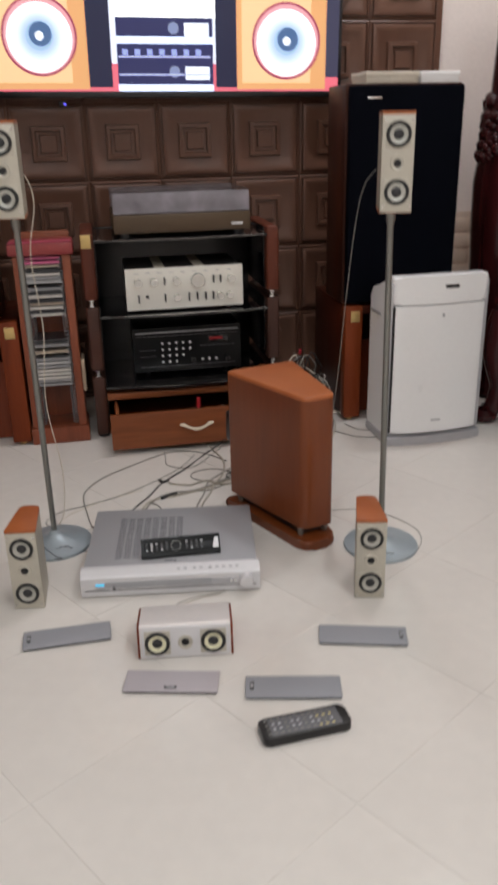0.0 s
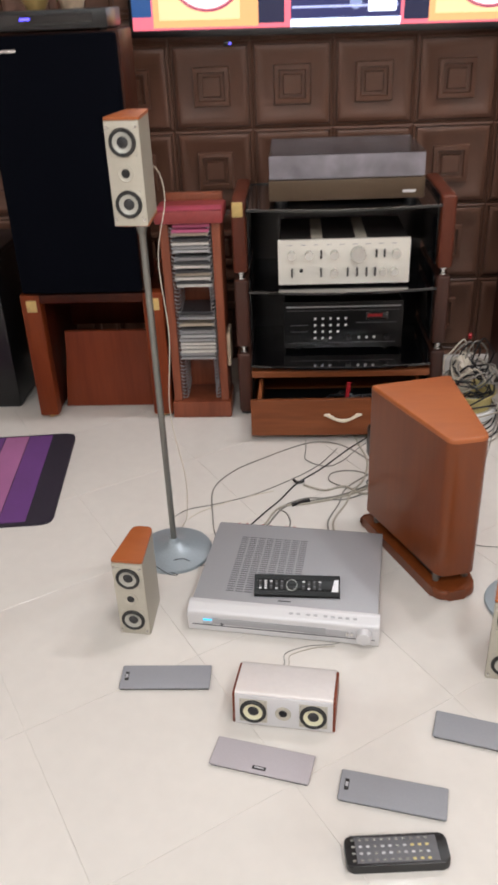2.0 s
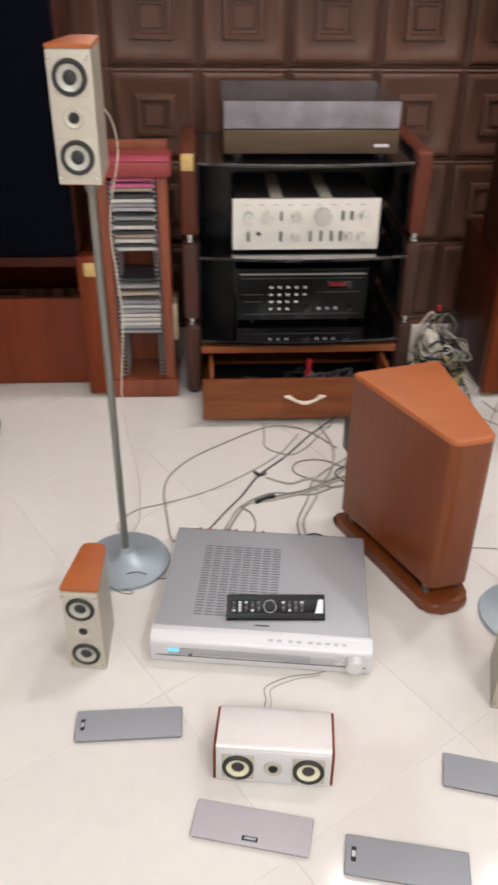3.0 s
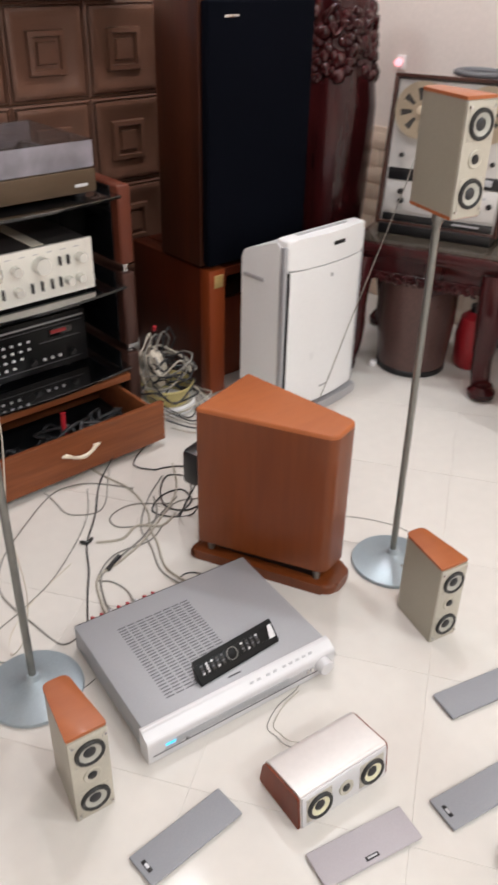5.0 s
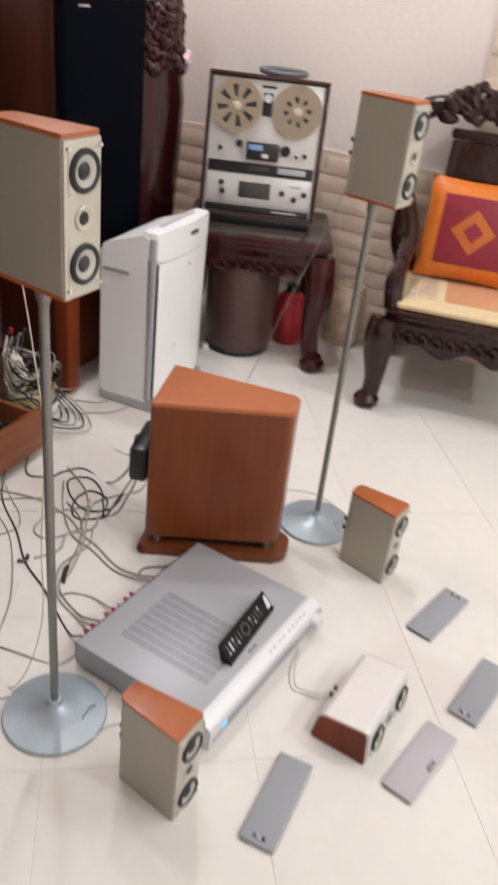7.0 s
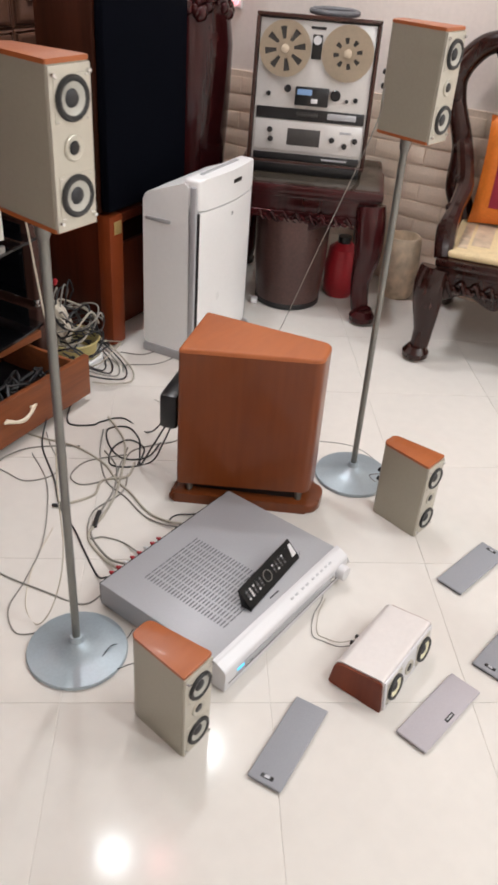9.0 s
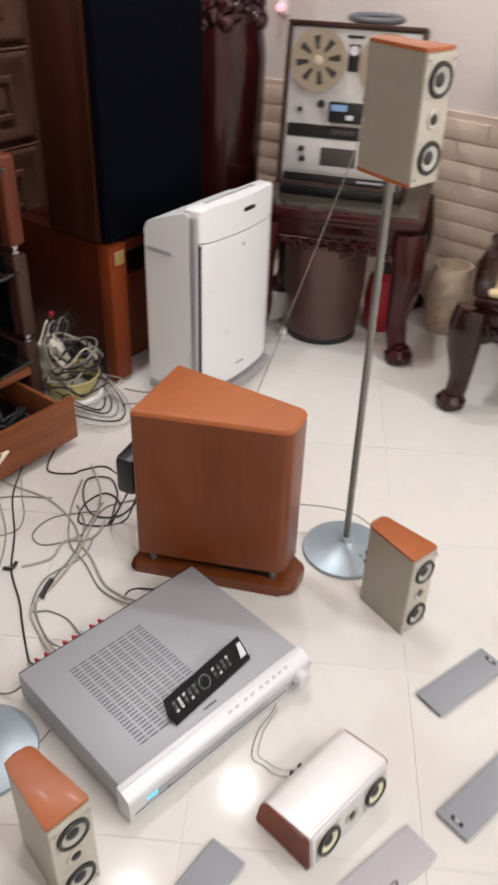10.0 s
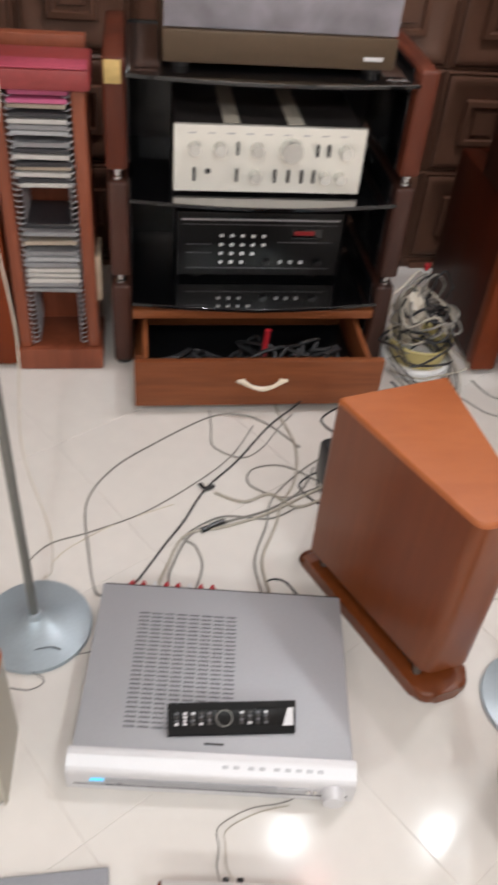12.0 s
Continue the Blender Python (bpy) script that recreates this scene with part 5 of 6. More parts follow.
def carved_vase():
    """A tall lacquered wooden vase with carved clusters round its shoulder."""
    t = thing("wooden_vase", pose(1.628, 3.25, 0), "tall dark red lacquered wooden vase with carved shoulder", "vase")
    part("body", bm_lathe([(0.11, 0), (0.125, 0.02), (0.115, 0.06), (0.12, 0.15), (0.135, 0.40), (0.15, 0.70), (0.152, 0.85), (0.138, 0.95), (0.128, 1.01), (0.120, 1.08), (0.112, 1.17), (0.105, 1.35), (0.11, 1.48), (0.115, 1.50), (0.10, 1.50), (0.08, 1.40), (0, 1.38)], 48), M_MAROON, t)
    rnd = random.Random(9)
    bms = []
    for k in range(260):
        a = rnd.uniform(0, 2 * math.pi)
        z = rnd.uniform(0.93, 1.15)
        r0 = 0.136 - 0.026 * (z - 0.93) / 0.22
        s = rnd.uniform(0.012, 0.024)
        b = bmesh.new()
        bmesh.ops.create_icosphere(b, subdivisions=2, radius=s)
        bmesh.ops.scale(b, vec=(1, 1, rnd.uniform(0.7, 1.5)), verts=b.verts)
        bms.append(turned(b, pose(r0 * math.cos(a) + 0.0, r0 * math.sin(a), z, rnd.uniform(-40, 40), rnd.uniform(-40, 40), 0)))
    for k in range(16):
        a, z = rnd.uniform(0, 6.28), rnd.uniform(0.96, 1.14)
        pts = [((0.128 + 0.008 * math.sin(j * 2)) * math.cos(a + 0.16 * j), (0.128 + 0.008 * math.sin(j * 2)) * math.sin(a + 0.16 * j), z + 0.03 * math.sin(1.7 * j + k)) for j in range(5)]
        bms.append(bm_tube(pts, [0.006, 0.010, 0.008, 0.010, 0.004], 6, 4))
    part("carving", merge(*bms), M_MAROON, t, "carved fruit and vine clusters", angle=60)


carved_vase()
solid("white_plug", merge(bm_box((0.036, 0.024, 0.02), (0, 0, 0.010), 0.005), bm_tube([(0.016, 0, 0.01), (0.03, 0.006, 0.006), (0.05, 0.02, 0.004)], 0.0025, 6, 4)), M_WHITE, "small white plug lying beside the bin", "plug", m=pose(1.535, 2.87, 0, 0, 0, 25))
t = thing("night_light", pose(2.098, 3.335, 0.945), "small pink night light on the wall", "night light")
part("holder", bm_box((0.012, 0.04, 0.05), (-0.006, 0, 0), 0.004), M_WHITE, t)
part("bulb", bm_lathe([(0.008, 0), (0.014, 0.01), (0.014, 0.02), (0, 0.028)], 16, (-0.012, 0, 0), (0, -90, 0)), glow("pink_bulb", (1.0, 0.35, 0.4), 2.0), t)

# ---- carved armchair ----


def armchair():
    """Local axes: the front looks to -y, the seat's centre line at x = 0."""
    t = thing("carved_armchair", pose(1.539, 1.90, 0, 0, 0, -80), "dark polished rosewood armchair with carved crest and apron", "armchair")
    w, d, h = 0.60, 0.50, 0.355
    bx = -0.02
    part("seat_frame", merge(bm_box((w, d, 0.028), (0, d / 2, h - 0.014), 0.008), bm_box((w - 0.02, d - 0.02, 0.034), (0, d / 2, h - 0.043), 0.006)), M_ROSE, t)
    n = 20
    low = [(-w / 2 + 0.03 + (w - 0.06) * k / n, h - 0.125 - 0.02 * math.cos(6 * math.pi * k / n)) for k in range(n + 1)]
    part("apron", turned(bm_prism(low + [(w / 2 - 0.03, h - 0.05), (-w / 2 + 0.03, h - 0.05)], -0.012, 0.012, 0.003, 1), Matrix(((1, 0, 0, 0), (0, 0, 1, 0.02), (0, 1, 0, 0), (0, 0, 0, 1)))), M_ROSE, t, "curved carved apron")
    for sx in (-1, 1):
        part("side_apron", bm_box((0.022, d - 0.06, 0.075), (sx * (w / 2 - 0.03), d / 2, h - 0.095), 0.004), M_ROSE, t)
    part("back_apron", bm_box((w - 0.08, 0.022, 0.075), (0, d - 0.03, h - 0.095), 0.004), M_ROSE, t)
    for k in range(22):
        x = -0.25 + 0.0235 * k
        part("carved_scroll", bm_tube([(x - 0.02, 0.004, h - 0.085), (x, -0.002, h - 0.07 - 0.02 * (k % 2)), (x + 0.016, -0.002, h - 0.10), (x + 0.03, 0.004, h - 0.08 - 0.01 * (k % 3))], [0.005, 0.009, 0.008, 0.004], 7, 4), M_ROSE, t)
    for sx in (-1, 1):
        part("leg", turned(cabriole(h - 0.03, 0.038, 0.018), pose(sx * (w / 2 - 0.006), 0.002, 0, 0, 0, sx * 35)), M_ROSE, t)
        part("leg", turned(cabriole(h - 0.03, 0.034, 0.06), pose(sx * (w / 2 - 0.035), d - 0.03, 0, 0, 0, 180 - sx * 20)), M_ROSE, t)
        e = sx * 0.24 + bx
        part("back_post", bm_tube([(e - sx * 0.02, d - 0.09, h - 0.02), (e + sx * 0.05, d - 0.05, 0.46), (e + sx * 0.07, d - 0.01, 0.60), (e + sx * 0.12, d, 0.74), (e + sx * 0.13, d, 0.83), (e + sx * 0.07, d, 0.915), (e - sx * 0.01, d - 0.01, 0.945), (e - sx * 0.09, d - 0.01, 0.95)],
                                  [0.034, 0.045, 0.036, 0.033, 0.04, 0.037, 0.033, 0.03], 20, 9), M_ROSE, t, "thick branch-like back post")
        part("arm_bracket", bm_tube([(sx * (w / 2 - 0.02), 0.04, h - 0.01), (sx * (w / 2 - 0.01), 0.09, 0.42), (sx * (w / 2 - 0.02) + bx * 0.3, 0.20, 0.46), (e + sx * 0.02, 0.32, 0.52), (e + sx * 0.06, d - 0.05, 0.62)], [0.03, 0.034, 0.026, 0.03, 0.028], 10, 6), M_ROSE, t)
        for kx, ky, kz in ((sx * (w / 2 - 0.002) + bx * 0.3, 0.20, 0.465), (e + sx * 0.045, 0.32, 0.53), (e + sx * 0.082, d - 0.045, 0.60), (e + sx * 0.10, d - 0.02, 0.645)):
            part("knot", bm_lathe([(0.0, -0.014), (0.013, -0.008), (0.016, 0.002), (0.010, 0.012), (0, 0.014)], 12, (kx, ky, kz), (25, 40 * sx, 0)), M_ROSE, t)
    part("back_panel", bm_box((0.28, 0.022, 0.40), (bx - 0.03, d - 0.02, 0.64), 0.006), M_ROSE, t)
    part("back_frame", merge(bm_box((0.34, 0.034, 0.035), (bx - 0.03, d - 0.02, 0.86), 0.01), bm_box((0.34, 0.034, 0.035), (bx - 0.03, d - 0.02, 0.42), 0.01), bm_box((0.035, 0.034, 0.40), (bx - 0.175, d - 0.02, 0.64), 0.01), bm_box((0.035, 0.034, 0.40), (bx + 0.115, d - 0.02, 0.64), 0.01)), M_ROSE, t)
    rnd = random.Random(14)
    bms = []
    for k in range(70):
        x = rnd.uniform(-0.22, 0.22)
        z = 0.89 + (0.155 - 1.6 * x * x) * rnd.random()
        b = bmesh.new()
        bmesh.ops.create_icosphere(b, subdivisions=2, radius=rnd.uniform(0.014, 0.03))
        bmesh.ops.scale(b, vec=(rnd.uniform(0.8, 1.7), 0.9, rnd.uniform(0.6, 1.2)), verts=b.verts)
        bms.append(turned(b, pose(x + bx - 0.03, d - 0.02 + rnd.uniform(-0.018, 0.01), z, 0, rnd.uniform(-60, 60), 0)))
    for k in range(16):
        x, z = rnd.uniform(-0.2, 0.2) + bx - 0.03, rnd.uniform(0.91, 0.99)
        pts = [(x + 0.03 * j * (1 if k % 2 else -1), d - 0.045 + 0.01 * math.sin(j), z + 0.03 * math.sin(1.6 * j + k)) for j in range(5)]
        bms.append(bm_tube(pts, [0.006, 0.013, 0.011, 0.012, 0.004], 7, 4))
    part("crest", merge(*bms), M_ROSE, t, "deeply carved crest", angle=60)


armchair()


def cushion():
    t = thing("cushion", pose(1.870, 2.030, 0.384, 0, 0, -80) @ pose(0, 0, 0, -14, 0, 0), "orange satin cushion with crimson square, leaning on the chair back", "cushion")

    def pillow(w, puff, inset=0.0, lift=0.0):
        bm = bmesh.new()
        n = 14
        for side in (-1, 1):
            grid = []
            for i in range(n + 1):
                row = []
                for j in range(n + 1):
                    u, v = -1 + 2 * i / n, -1 + 2 * j / n
                    f = max(0.0, (1 - (abs(u) * (1 - inset)) ** 2.6) * (1 - (abs(v) * (1 - inset)) ** 2.6)) ** 0.5
                    pinch = 1 - 0.05 * (1 - abs(u) ** 2) * abs(v) ** 2 * 1.0
                    pv = 1 - 0.05 * (1 - abs(v) ** 2) * abs(u) ** 2
                    row.append(bm.verts.new((u * w / 2 * pv, side * (puff * f + lift), 0.175 + v * w / 2 * pinch)))
                grid.append(row)
            for i in range(n):
                for j in range(n):
                    bm.faces.new((grid[i][j], grid[i + 1][j], grid[i + 1][j + 1], grid[i][j + 1]))
        bmesh.ops.remove_doubles(bm, verts=bm.verts, dist=0.0005)
        return bm
    w = 0.355
    part("cover", pillow(w, 0.055), M_ORANGE, t, "orange satin cover", angle=60)

    def patch(poly, mat, name, lift, parent):
        """A sewn-on patch that follows the pillow's swell."""
        bm = bmesh.new()
        bm.faces.new([bm.verts.new((x, 0, z)) for x, z in poly])
        bmesh.ops.triangulate(bm, faces=bm.faces[:])
        bmesh.ops.subdivide_edges(bm, edges=bm.edges[:], cuts=7, use_grid_fill=True)
        for v in bm.verts:
            u, q = v.co.x / (w / 2), (v.co.z - 0.175) / (w / 2)
            f = max(0.0, (1 - abs(u) ** 2.6) * (1 - abs(q) ** 2.6)) ** 0.5
            v.co.y = -(0.055 * f + lift)
        return part(name, bm, mat, parent, angle=60)
    s = 0.118
    sq = patch([(-s, 0.175 - s), (s, 0.175 - s), (s, 0.175 + s), (-s, 0.175 + s)], M_MAGENTA, "square", 0.002, t)
    q = 0.078
    patch([(-q, 0.175), (0, 0.175 - q), (q, 0.175), (0, 0.175 + q)], M_RUST, "diamond", 0.004, sq)
    q = 0.035
    patch([(-q, 0.175), (0, 0.175 - q), (q, 0.175), (0, 0.175 + q)], M_MAGENTA, "inner_diamond", 0.006, sq)


cushion()
t = thing("seat_pad", pose(1.539, 1.90, 0.355, 0, 0, -80) @ pose(-0.015, 0.012, 0), "cream woven seat pad with faded orange pattern", "seat pad")
part("pad", bm_box((0.53, 0.45, 0.024), (0.01, 0.235, 0.012), 0.009, seg=3), M_PAD, t)
for k, (a, b, c, e) in enumerate(((-0.10, 0.10, 0.10, 0.34), (-0.23, -0.20, 0.06, 0.40), (0.20, 0.23, 0.06, 0.40), (-0.19, -0.13, 0.1, 0.36), (0.13, 0.19, 0.1, 0.36))):
    part("woven_mark", bm_box((b - a, e - c, 0.0012), ((a + b) / 2, (c + e) / 2, 0.0245), 0.0004), M_PADMARK if k == 0 else M_CERAMIC, t)

# ---- rug ----


def rug():
    t = thing("striped_rug", pose(-0.553, 2.70, 0, 0, 0, 6.0), "purple and pink striped rug with a dark border on the floor", "rug")
    W, D = 0.95, 0.535
    part("border", bm_prism(rounded([(-W, -D / 2), (0, -D / 2), (0, D / 2), (-W, D / 2)], 0.035, 5), 0.0, 0.009, 0.002, 2), M_NAVY, t)
    stripes = ((-0.155, -0.075, M_PURPLE), (-0.235, -0.155, M_MAUVE), (-0.33, -0.235, M_PURPLE), (-0.42, -0.33, M_MAUVE), (-0.52, -0.42, M_PURPLE), (-0.62, -0.52, M_MAUVE), (-0.88, -0.62, M_PURPLE))
    for a, b, m in stripes:
        part("stripe", bm_box((b - a - 0.002, D - 0.02, 0.003), ((a + b) / 2, 0, 0.0095), 0.001, seg=1), m, t)


rug()
t = thing("side_cabinet", pose(-0.985, 3.25, 0), "dark cabinet beside the loudspeaker stand", "cabinet")
part("body", bm_box((0.30, 0.34, 0.54), (0, 0.1, 0.28), 0.01), M_BLACK, t)
part("top", bm_box((0.31, 0.35, 0.02), (0, 0.1, 0.561), 0.004), M_BLACK, t)
part("foot_rail", bm_box((0.28, 0.32, 0.012), (0, 0.1, 0.006), 0.002), M_RUBBER, t)

# ---- cables ----


def cable(points, r, mat, label, group="floor cables"):
    pts, r = [], r * 0.72
    for k, p in enumerate(points):
        pts.append((p[0], p[1], (p[2] if len(p) > 2 else r + 0.0005)))
    return solid("cable", bm_tube(pts, r, 7, 8), mat, label, "cable", group)


GL, BL, KL = "thin grey cable trailing over the tiles", "beige cable trailing over the tiles", "black cable trailing over the tiles"
cable([(0.0, 2.335, 0.05), (0.015, 2.37, 0.03), (0.03, 2.41), (0.08, 2.49), (0.12, 2.55), (0.17, 2.64), (0.25, 2.73), (0.34, 2.85), (0.42, 2.905, 0.03), (0.46, 2.91, 0.10), (0.47, 2.925, 0.155), (0.45, 2.97, 0.10)], 0.0032, M_WIRE_K, KL)
cable([(-0.03, 2.34, 0.04), (-0.055, 2.38), (-0.07, 2.47), (-0.08, 2.61), (-0.03, 2.71), (0.06, 2.79), (0.2, 2.885), (0.28, 2.89), (0.34, 2.85), (0.40, 2.77)], 0.0028, M_WIRE_G, GL)
cable([(-0.16, 2.40), (-0.19, 2.44), (-0.15, 2.5), (-0.07, 2.53), (0.04, 2.58), (0.16, 2.67), (0.24, 2.75), (0.30, 2.85)], 0.0022, M_WIRE_G, GL)
cable([(0.05, 2.335, 0.05), (0.06, 2.37, 0.02), (0.08, 2.43), (0.12, 2.51), (0.2, 2.53), (0.29, 2.56), (0.38, 2.61), (0.43, 2.64), (0.50, 2.70), (0.56, 2.80)], 0.004, M_WIRE_B, BL)
cable([(0.07, 2.335, 0.05), (0.08, 2.37, 0.02), (0.09, 2.43), (0.135, 2.515), (0.21, 2.545), (0.30, 2.575), (0.38, 2.63), (0.42, 2.70)], 0.0035, M_WIRE_G, GL)
cable([(0.12, 2.33, 0.05), (0.13, 2.36, 0.015), (0.15, 2.43), (0.14, 2.48), (0.12, 2.51), (0.20, 2.56), (0.30, 2.55), (0.37, 2.585)], 0.0028, M_WIRE_G, GL)
cable([(0.27, 2.31, 0.04), (0.272, 2.36, 0.01), (0.27, 2.44), (0.31, 2.53), (0.33, 2.59), (0.37, 2.66), (0.39, 2.77), (0.37, 2.88), (0.36, 2.95)], 0.004, M_WIRE_B, BL)
cable([(0.255, 2.31, 0.04), (0.257, 2.36, 0.01), (0.255, 2.44), (0.29, 2.53), (0.315, 2.61), (0.40, 2.70), (0.50, 2.77)], 0.003, M_WIRE_G, GL)
cable([(0.2, 2.91), (0.2, 2.85), (0.2, 2.78), (0.26, 2.74), (0.31, 2.77), (0.36, 2.84), (0.40, 2.89)], 0.0022, M_WIRE_G, GL)
cable([(0.44, 2.64), (0.42, 2.66), (0.35, 2.71), (0.28, 2.7), (0.27, 2.65), (0.34, 2.61), (0.40, 2.63), (0.47, 2.66)], 0.0026, M_WIRE_G, GL)
cable([(0.33, 2.32, 0.03), (0.325, 2.345, 0.01), (0.31, 2.38), (0.29, 2.39), (0.27, 2.385)], 0.0026, M_WIRE_K, KL)
cable([(0.42, 2.49, 0.18), (0.415, 2.54, 0.08), (0.42, 2.58, 0.006), (0.47, 2.62), (0.52, 2.66), (0.55, 2.72), (0.51, 2.76), (0.45, 2.71), (0.42, 2.64), (0.46, 2.59), (0.54, 2.60)], 0.0032, M_WIRE_K, KL)
cable([(0.45, 2.49, 0.18), (0.455, 2.53, 0.08), (0.45, 2.565, 0.006), (0.40, 2.60), (0.38, 2.65), (0.44, 2.69), (0.50, 2.68), (0.49, 2.62), (0.42, 2.59)], 0.0032, M_WIRE_K, KL)
cable([(0.49, 2.50, 0.20), (0.515, 2.55, 0.22), (0.53, 2.58, 0.10), (0.56, 2.66), (0.58, 2.76), (0.53, 2.80), (0.50, 2.81), (0.47, 2.87), (0.55, 2.93), (0.62, 2.95)], 0.0034, M_WIRE_K, KL)
cable([(0.40, 2.62), (0.46, 2.64), (0.52, 2.61), (0.58, 2.57), (0.66, 2.60), (0.72, 2.70)], 0.0026, M_WIRE_G, GL)
cable([(0.19, 2.63), (0.25, 2.60), (0.31, 2.62), (0.36, 2.58), (0.42, 2.60)], 0.0045, M_WIRE_B, BL)
solid("cable_joint", bm_tube([(0.155, 2.519, 0.006), (0.185, 2.536, 0.006), (0.205, 2.544, 0.006)], 0.0058, 8, 3), M_BLACK, "black plastic cable joint", "cable joint")
solid("cable_clip", bm_tube([(0.160, 2.655, 0.006), (0.172, 2.64, 0.006), (0.19, 2.648, 0.006)], 0.0045, 8, 3), M_BLACK, "small black cable clip", "cable clip")
# to the small speakers
cable([(0.134, 1.842, 0.03), (0.132, 1.87, 0.012), (0.138, 1.9), (0.14, 1.93), (0.19, 1.953), (0.25, 1.96), (0.30, 1.985, 0.004)], 0.0014, M_WIRE_G, "thin wire from the centre speaker")
cable([(0.152, 1.842, 0.03), (0.146, 1.872, 0.010), (0.148, 1.90), (0.152, 1.925), (0.20, 1.946), (0.25, 1.953)], 0.0014, M_WIRE_B, "thin wire from the centre speaker")
cable([(-0.18, 2.128, 0.098), (-0.15, 2.15, 0.05), (-0.135, 2.19, 0.016), (-0.19, 2.24), (-0.13, 2.25, 0.02), (-0.09, 2.245), (-0.05, 2.25)], 0.0014, M_WIRE_K, "thin wire from the small speaker")
cable([(0.628, 1.992, 0.1), (0.66, 2.03, 0.06), (0.70, 2.02, 0.02), (0.80, 2.05), (0.84, 2.16), (0.76, 2.30), (0.64, 2.33), (0.60, 2.38)], 0.0014, M_WIRE_G, "thin wire round the stand")
cable([(-0.158, 2.38, 0.97), (-0.13, 2.40, 0.965), (-0.115, 2.39, 0.90), (-0.135, 2.35, 0.78), (-0.125, 2.34, 0.60), (-0.14, 2.34, 0.40), (-0.12, 2.36, 0.20), (-0.13, 2.39, 0.06), (-0.15, 2.42, 0.003), (-0.12, 2.48), (-0.02, 2.55), (0.10, 2.60)], 0.0018, M_BEIGEP, "thin pale wire hanging from the raised speaker")
cable([(0.722, 2.152, 0.975), (0.68, 2.15, 0.965), (0.645, 2.14, 0.92), (0.637, 2.175, 0.80), (0.641, 2.245, 0.60), (0.647, 2.308, 0.42), (0.65, 2.40, 0.18), (0.66, 2.50, 0.02), (0.70, 2.60, 0.003), (0.72, 2.75)], 0.0014, M_WIRE_G, "thin wire hanging from the raised speaker")
cable([(0.90, 3.02), (0.93, 2.95), (0.99, 2.92), (0.98, 2.86), (0.90, 2.88), (0.84, 2.95), (0.80, 2.93)], 0.0025, M_WIRE_G, GL)

# ---- tangle beside the rack ----
t = thing("plastic_basin", pose(0.765, 3.10, 0), "yellow plastic basin full of tangled leads", "basin")
part("bowl", bm_lathe([(0.06, 0), (0.065, 0.004), (0.080, 0.082), (0.087, 0.087), (0.083, 0.091), (0.074, 0.082), (0.06, 0.012), (0, 0.012)], 36), M_YELLOW, t)
part("base_ring", bm_lathe([(0.084, 0), (0.092, 0.006), (0.092, 0.03), (0.086, 0.036), (0.075, 0.03)], 36), M_WHITE, t)
rnd = random.Random(17)
bag = bmesh.new()
bmesh.ops.create_icosphere(bag, subdivisions=3, radius=0.05)
for v in bag.verts:
    v.co *= 1 + rnd.uniform(-0.16, 0.16)
    v.co.z = v.co.z * 1.5 + 0.06
    v.co.x *= 0.8
solid("plastic_bag", bag, M_BEIGEP, "crumpled pale plastic bag stuffed into the basin", "plastic bag", m=pose(0.735, 3.135, 0.07), angle=20)
rnd = random.Random(31)
for i in range(15):
    cx, cy, cz = 0.755 + rnd.uniform(-0.03, 0.03), 3.09 + rnd.uniform(-0.05, 0.03), rnd.uniform(0.03, 0.17)
    r = rnd.uniform(0.045, 0.105) * (1.2 - cz * 2)
    n = rnd.randint(6, 9)
    pts = [(cx + r * rnd.uniform(0.7, 1.2) * math.cos(6.28 * k / n), cy + r * rnd.uniform(0.7, 1.2) * math.sin(6.28 * k / n), max(0.006, cz + rnd.uniform(-0.04, 0.04))) for k in range(n)]
    solid("coiled_lead", bm_tube(pts, rnd.choice((0.0025, 0.0032, 0.004)), 6, 6, True), (M_WIRE_K, M_WIRE_G, M_WIRE_K, M_WIRE_B, M_WIRE_K)[i % 5], "tangled lead heaped on the basin", "cable", "tangled leads")
for i, m in enumerate((M_BEIGEP, M_WIRE_G, M_WIRE_K, M_WIRE_G, M_WIRE_K)):
    a = 0.69 + 0.024 * i
    cable([(a, 3.10, 0.08), (a - 0.02, 3.12, 0.18), (a + 0.01, 3.13, 0.22 + 0.01 * i), (a + 0.05, 3.15, 0.25 - 0.01 * i), (a + 0.06, 3.17, 0.18), (a + 0.03, 3.2, 0.06)], 0.0038, m, "stiff lead standing out of the tangle", "tangled leads")
for i in range(5):
    y = 3.00 - 0.028 * i
    cable([(0.66, y + 0.05, 0.09 - 0.016 * i), (0.70, y, 0.05 - 0.008 * i), (0.76, y - 0.02, 0.008), (0.82, y + 0.02, 0.006), (0.85, y + 0.10, 0.03), (0.82, y + 0.16, 0.09)], 0.0035, (M_WIRE_K, M_WIRE_K, M_WIRE_G, M_WIRE_K, M_WIRE_B)[i], "lead looping beside the rack", "tangled leads")
solid("red_plug", bm_box((0.012, 0.012, 0.02), (0, 0, 0), 0.003), M_RED, "small red plug on a lead", "plug", m=pose(0.757, 3.15, 0.262, 20, 0, 0))

# ---- pieces of the wall cladding, bricks and floor tiles ----
PITCH = 0.2815


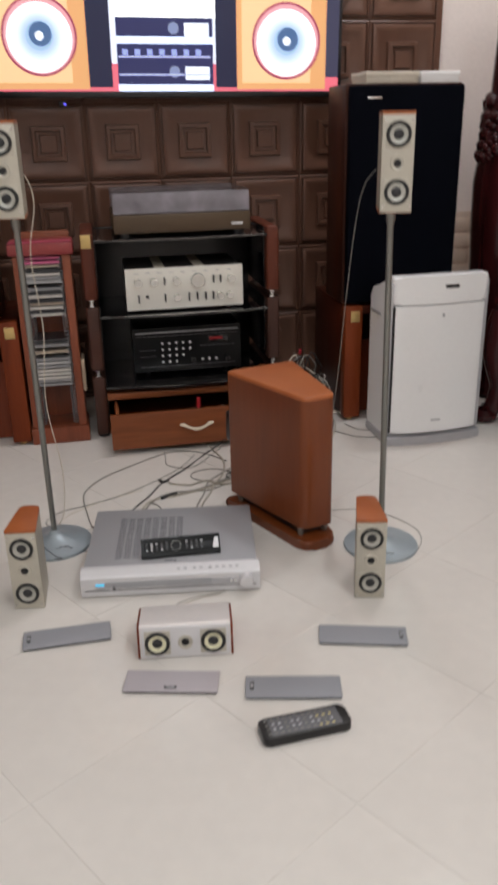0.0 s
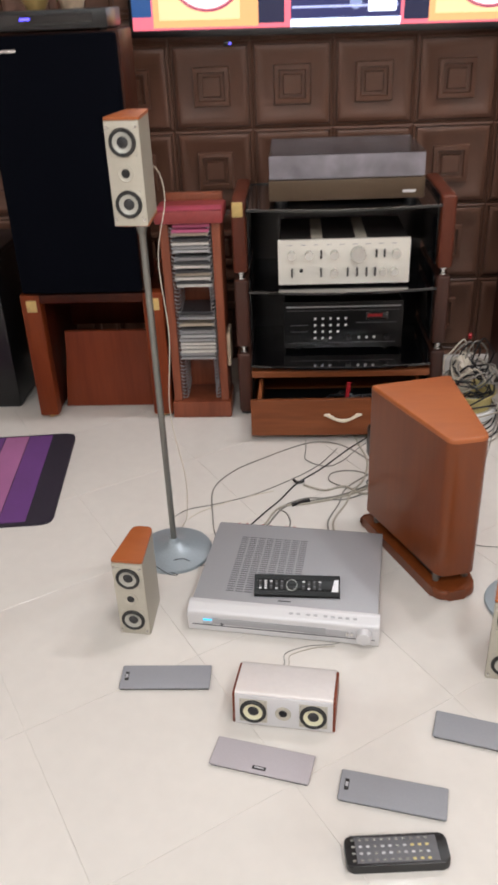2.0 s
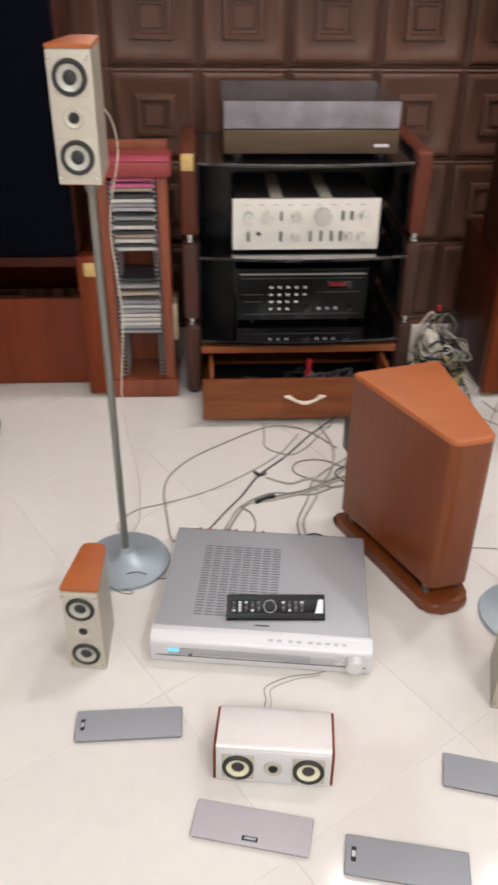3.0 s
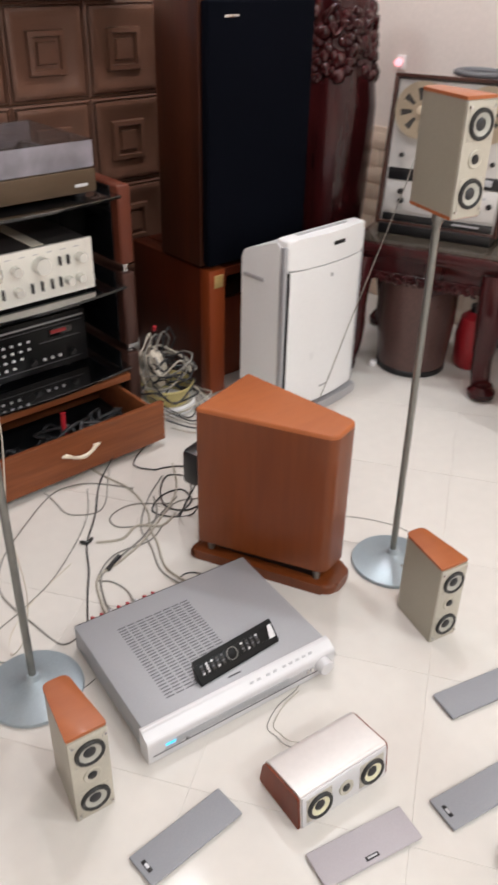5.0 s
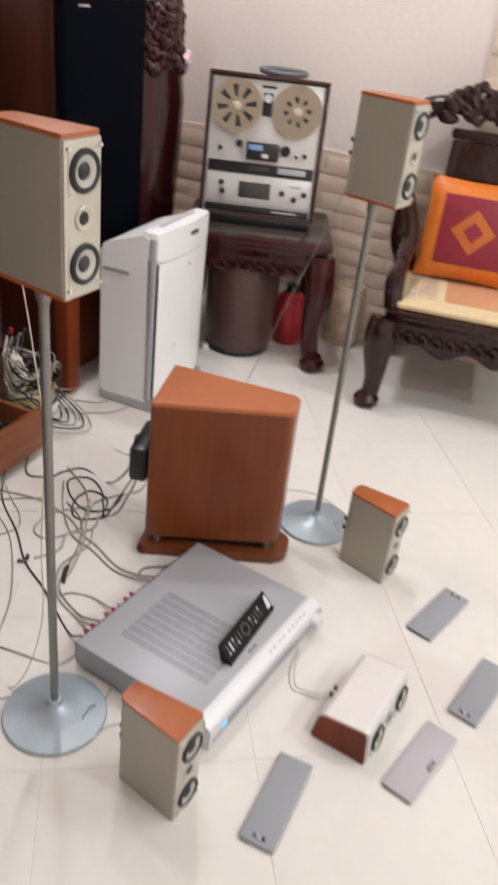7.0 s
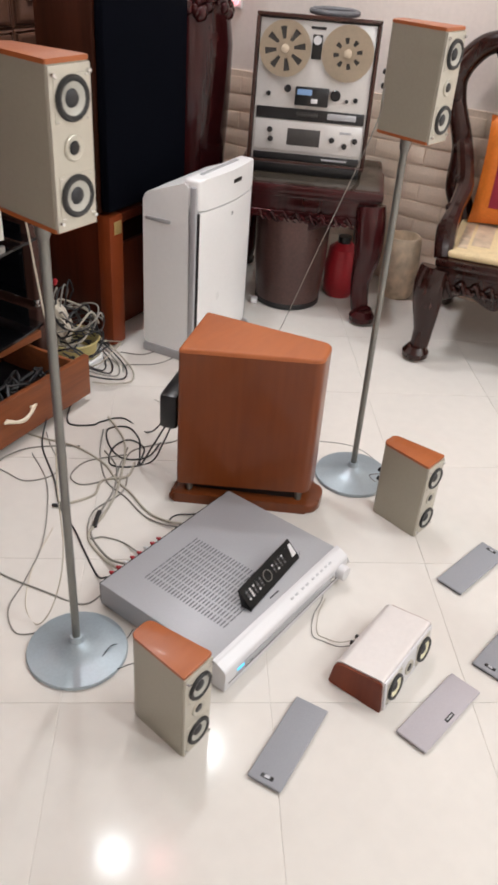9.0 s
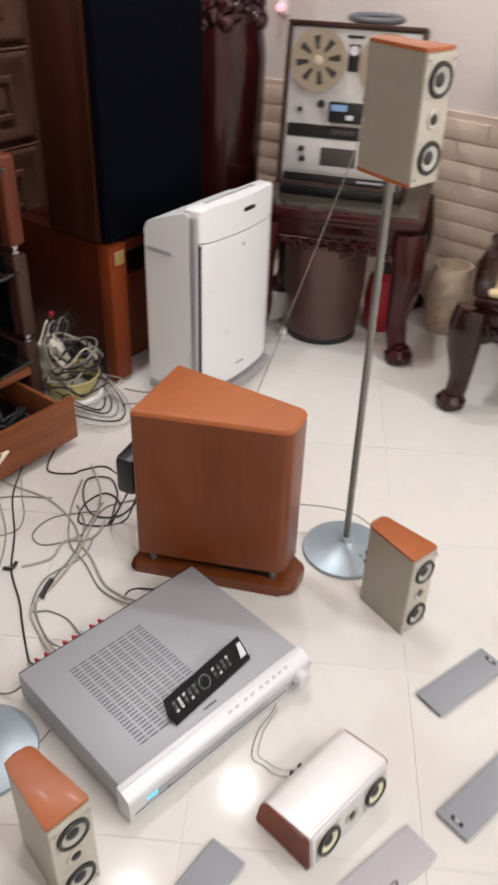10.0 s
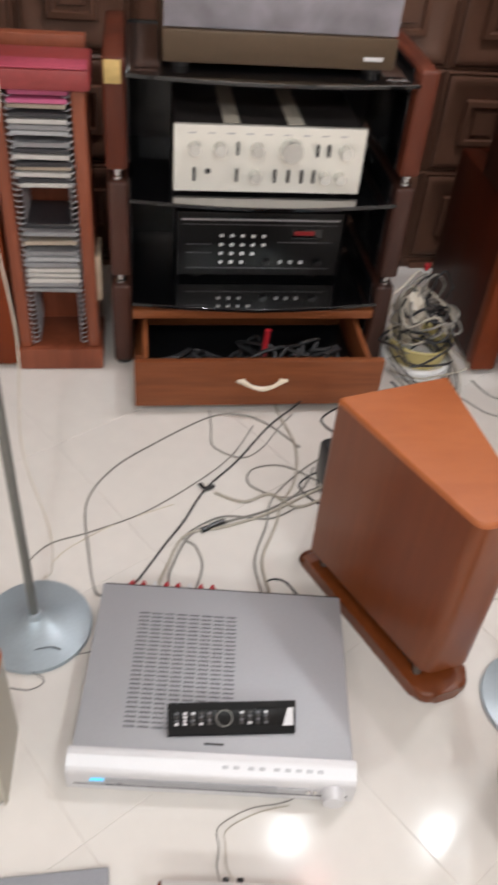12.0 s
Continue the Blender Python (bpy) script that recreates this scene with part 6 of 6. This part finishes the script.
def panel_mesh():
    bm = bmesh.new()
    prof = [(0.1400, 0.0), (0.1392, 0.007), (0.1325, 0.009), (0.1315, 0.003), (0.1265, 0.003), (0.1255, 0.011), (0.116, 0.013), (0.112, 0.013), (0.095, 0.0085), (0.070, 0.0035), (0.064, 0.003), (0.061, 0.012), (0.047, 0.013), (0.044, 0.006), (0.033, 0.005), (0.030, 0.011), (0.0, 0.012)]
    rings = []
    for s, h in prof[:-1]:
        rings.append([bm.verts.new((x * s, -1.6 * h, z * s)) for x, z in ((-1, -1), (1, -1), (1, 1), (-1, 1))])
    for a, b in zip(rings, rings[1:]):
        for k in range(4):
            bm.faces.new((a[k], a[(k + 1) % 4], b[(k + 1) % 4], b[k]))
    bm.faces.new(rings[-1])
    return mesh_of("wall_panel", bm, M_PANEL, 25)


backing = part("panel_backing", bm_box((1.46 + 2.35, 0.018, CEIL - 0.02), ((1.46 - 2.35) / 2, Y1, CEIL / 2)), M_PANEL, wall_north)
pm = panel_mesh()
for i in range(-8, 6):
    for j in range(-3, 7):
        ob = new("wall_panel", pm)
        ob.parent = wall_north
        ob.location = (0.028 + PITCH * (i - 0.5), Y1 - 0.009, 0.877 + PITCH * (j - 0.5))

rnd = random.Random(2)


def brick_mesh(l, h, seed):
    r = random.Random(seed)
    bm = bmesh.new()
    nx, nz = 5, 3
    g = [[bm.verts.new(((-0.5 + i / nx) * l, -(0.003 + (0 if i in (0, nx) or j in (0, nz) else r.uniform(0.001, 0.006))), (-0.5 + j / nz) * h)) for j in range(nz + 1)] for i in range(nx + 1)]
    for i in range(nx):
        for j in range(nz):
            bm.faces.new((g[i][j], g[i + 1][j], g[i + 1][j + 1], g[i][j + 1]))
    rim = [e for e in bm.edges if e.is_boundary]
    ret = bmesh.ops.extrude_edge_only(bm, edges=rim)
    for v in ret["geom"]:
        if isinstance(v, bmesh.types.BMVert):
            v.co.y = 0.004
    return mesh_of("brick", bm, M_BRICK, 40)


BL_, BH_ = 0.205, 0.066
bricks = [brick_mesh(BL_ - 0.008, BH_ - 0.008, s) for s in range(7)]
DADO = 0.70
part("mortar", bm_box((0.012, Y1 - 0.6, DADO), (X1 - 0.004, (Y1 + 0.6) / 2, DADO / 2)), M_MORTAR, wall_east)
part("mortar", bm_box((X1 - 1.47, 0.012, DADO), ((X1 + 1.47) / 2 - 0.01, Y1 - 0.004, DADO / 2)), M_MORTAR, wall_north)
part("mortar", bm_box((0.012, 0.95, 1.75 - DADO), (X1 - 0.004, 2.15 - 0.475, (1.75 + DADO) / 2 + 0.001)), M_MORTAR, wall_east)


def lay(y, z, parent):
    ob = new("brick", rnd.choice(bricks))
    ob.parent = parent
    ob.matrix_local = pose(X1 - 0.010 - rnd.uniform(0, 0.004), y, z, 0, 0, -90)


for c in range(10):
    z = 0.035 + BH_ * 1.03 * c
    for k in range(13):
        y = 3.50 - BL_ * (k + (0.5 if c % 2 else 0))
        lay(y, z, wall_east)
    for k in range(3):
        ob = new("brick", rnd.choice(bricks))
        ob.parent = wall_north
        ob.matrix_local = pose(1.60 + BL_ * (k - (0.3 if c % 2 else 0)), Y1 - 0.010, z)
for c in range(14):
    z = 0.735 + BH_ * 1.03 * c
    for k in range(4):
        lay(2.05 - BL_ * (k + (0.35 if c % 2 else 0)), z, wall_east)

# floor tiles, laid at an angle to the walls
TILE, ANG = 0.394, radians(33)
tile = mesh_of("floor_tile", bm_box((TILE - 0.0012, TILE - 0.0012, 0.012), (0, 0, -0.006), 0.0006, seg=1), M_TILE)
ux, uy = math.cos(ANG), math.sin(ANG)
for i in range(-18, 19):
    for j in range(-18, 19):
        u, v = 0.606 + TILE * (i + 0.5), 1.25 + TILE * (j + 0.5)
        x, y = u * ux - v * uy, u * uy + v * ux
        if X0 - 0.12 < x < X1 + 0.12 and Y0 - 0.12 < y < Y1 + 0.12:
            ob = new("floor_tile", tile)
            ob.parent = floor
            ob.matrix_local = pose(x, y, 0, 0, 0, 33)
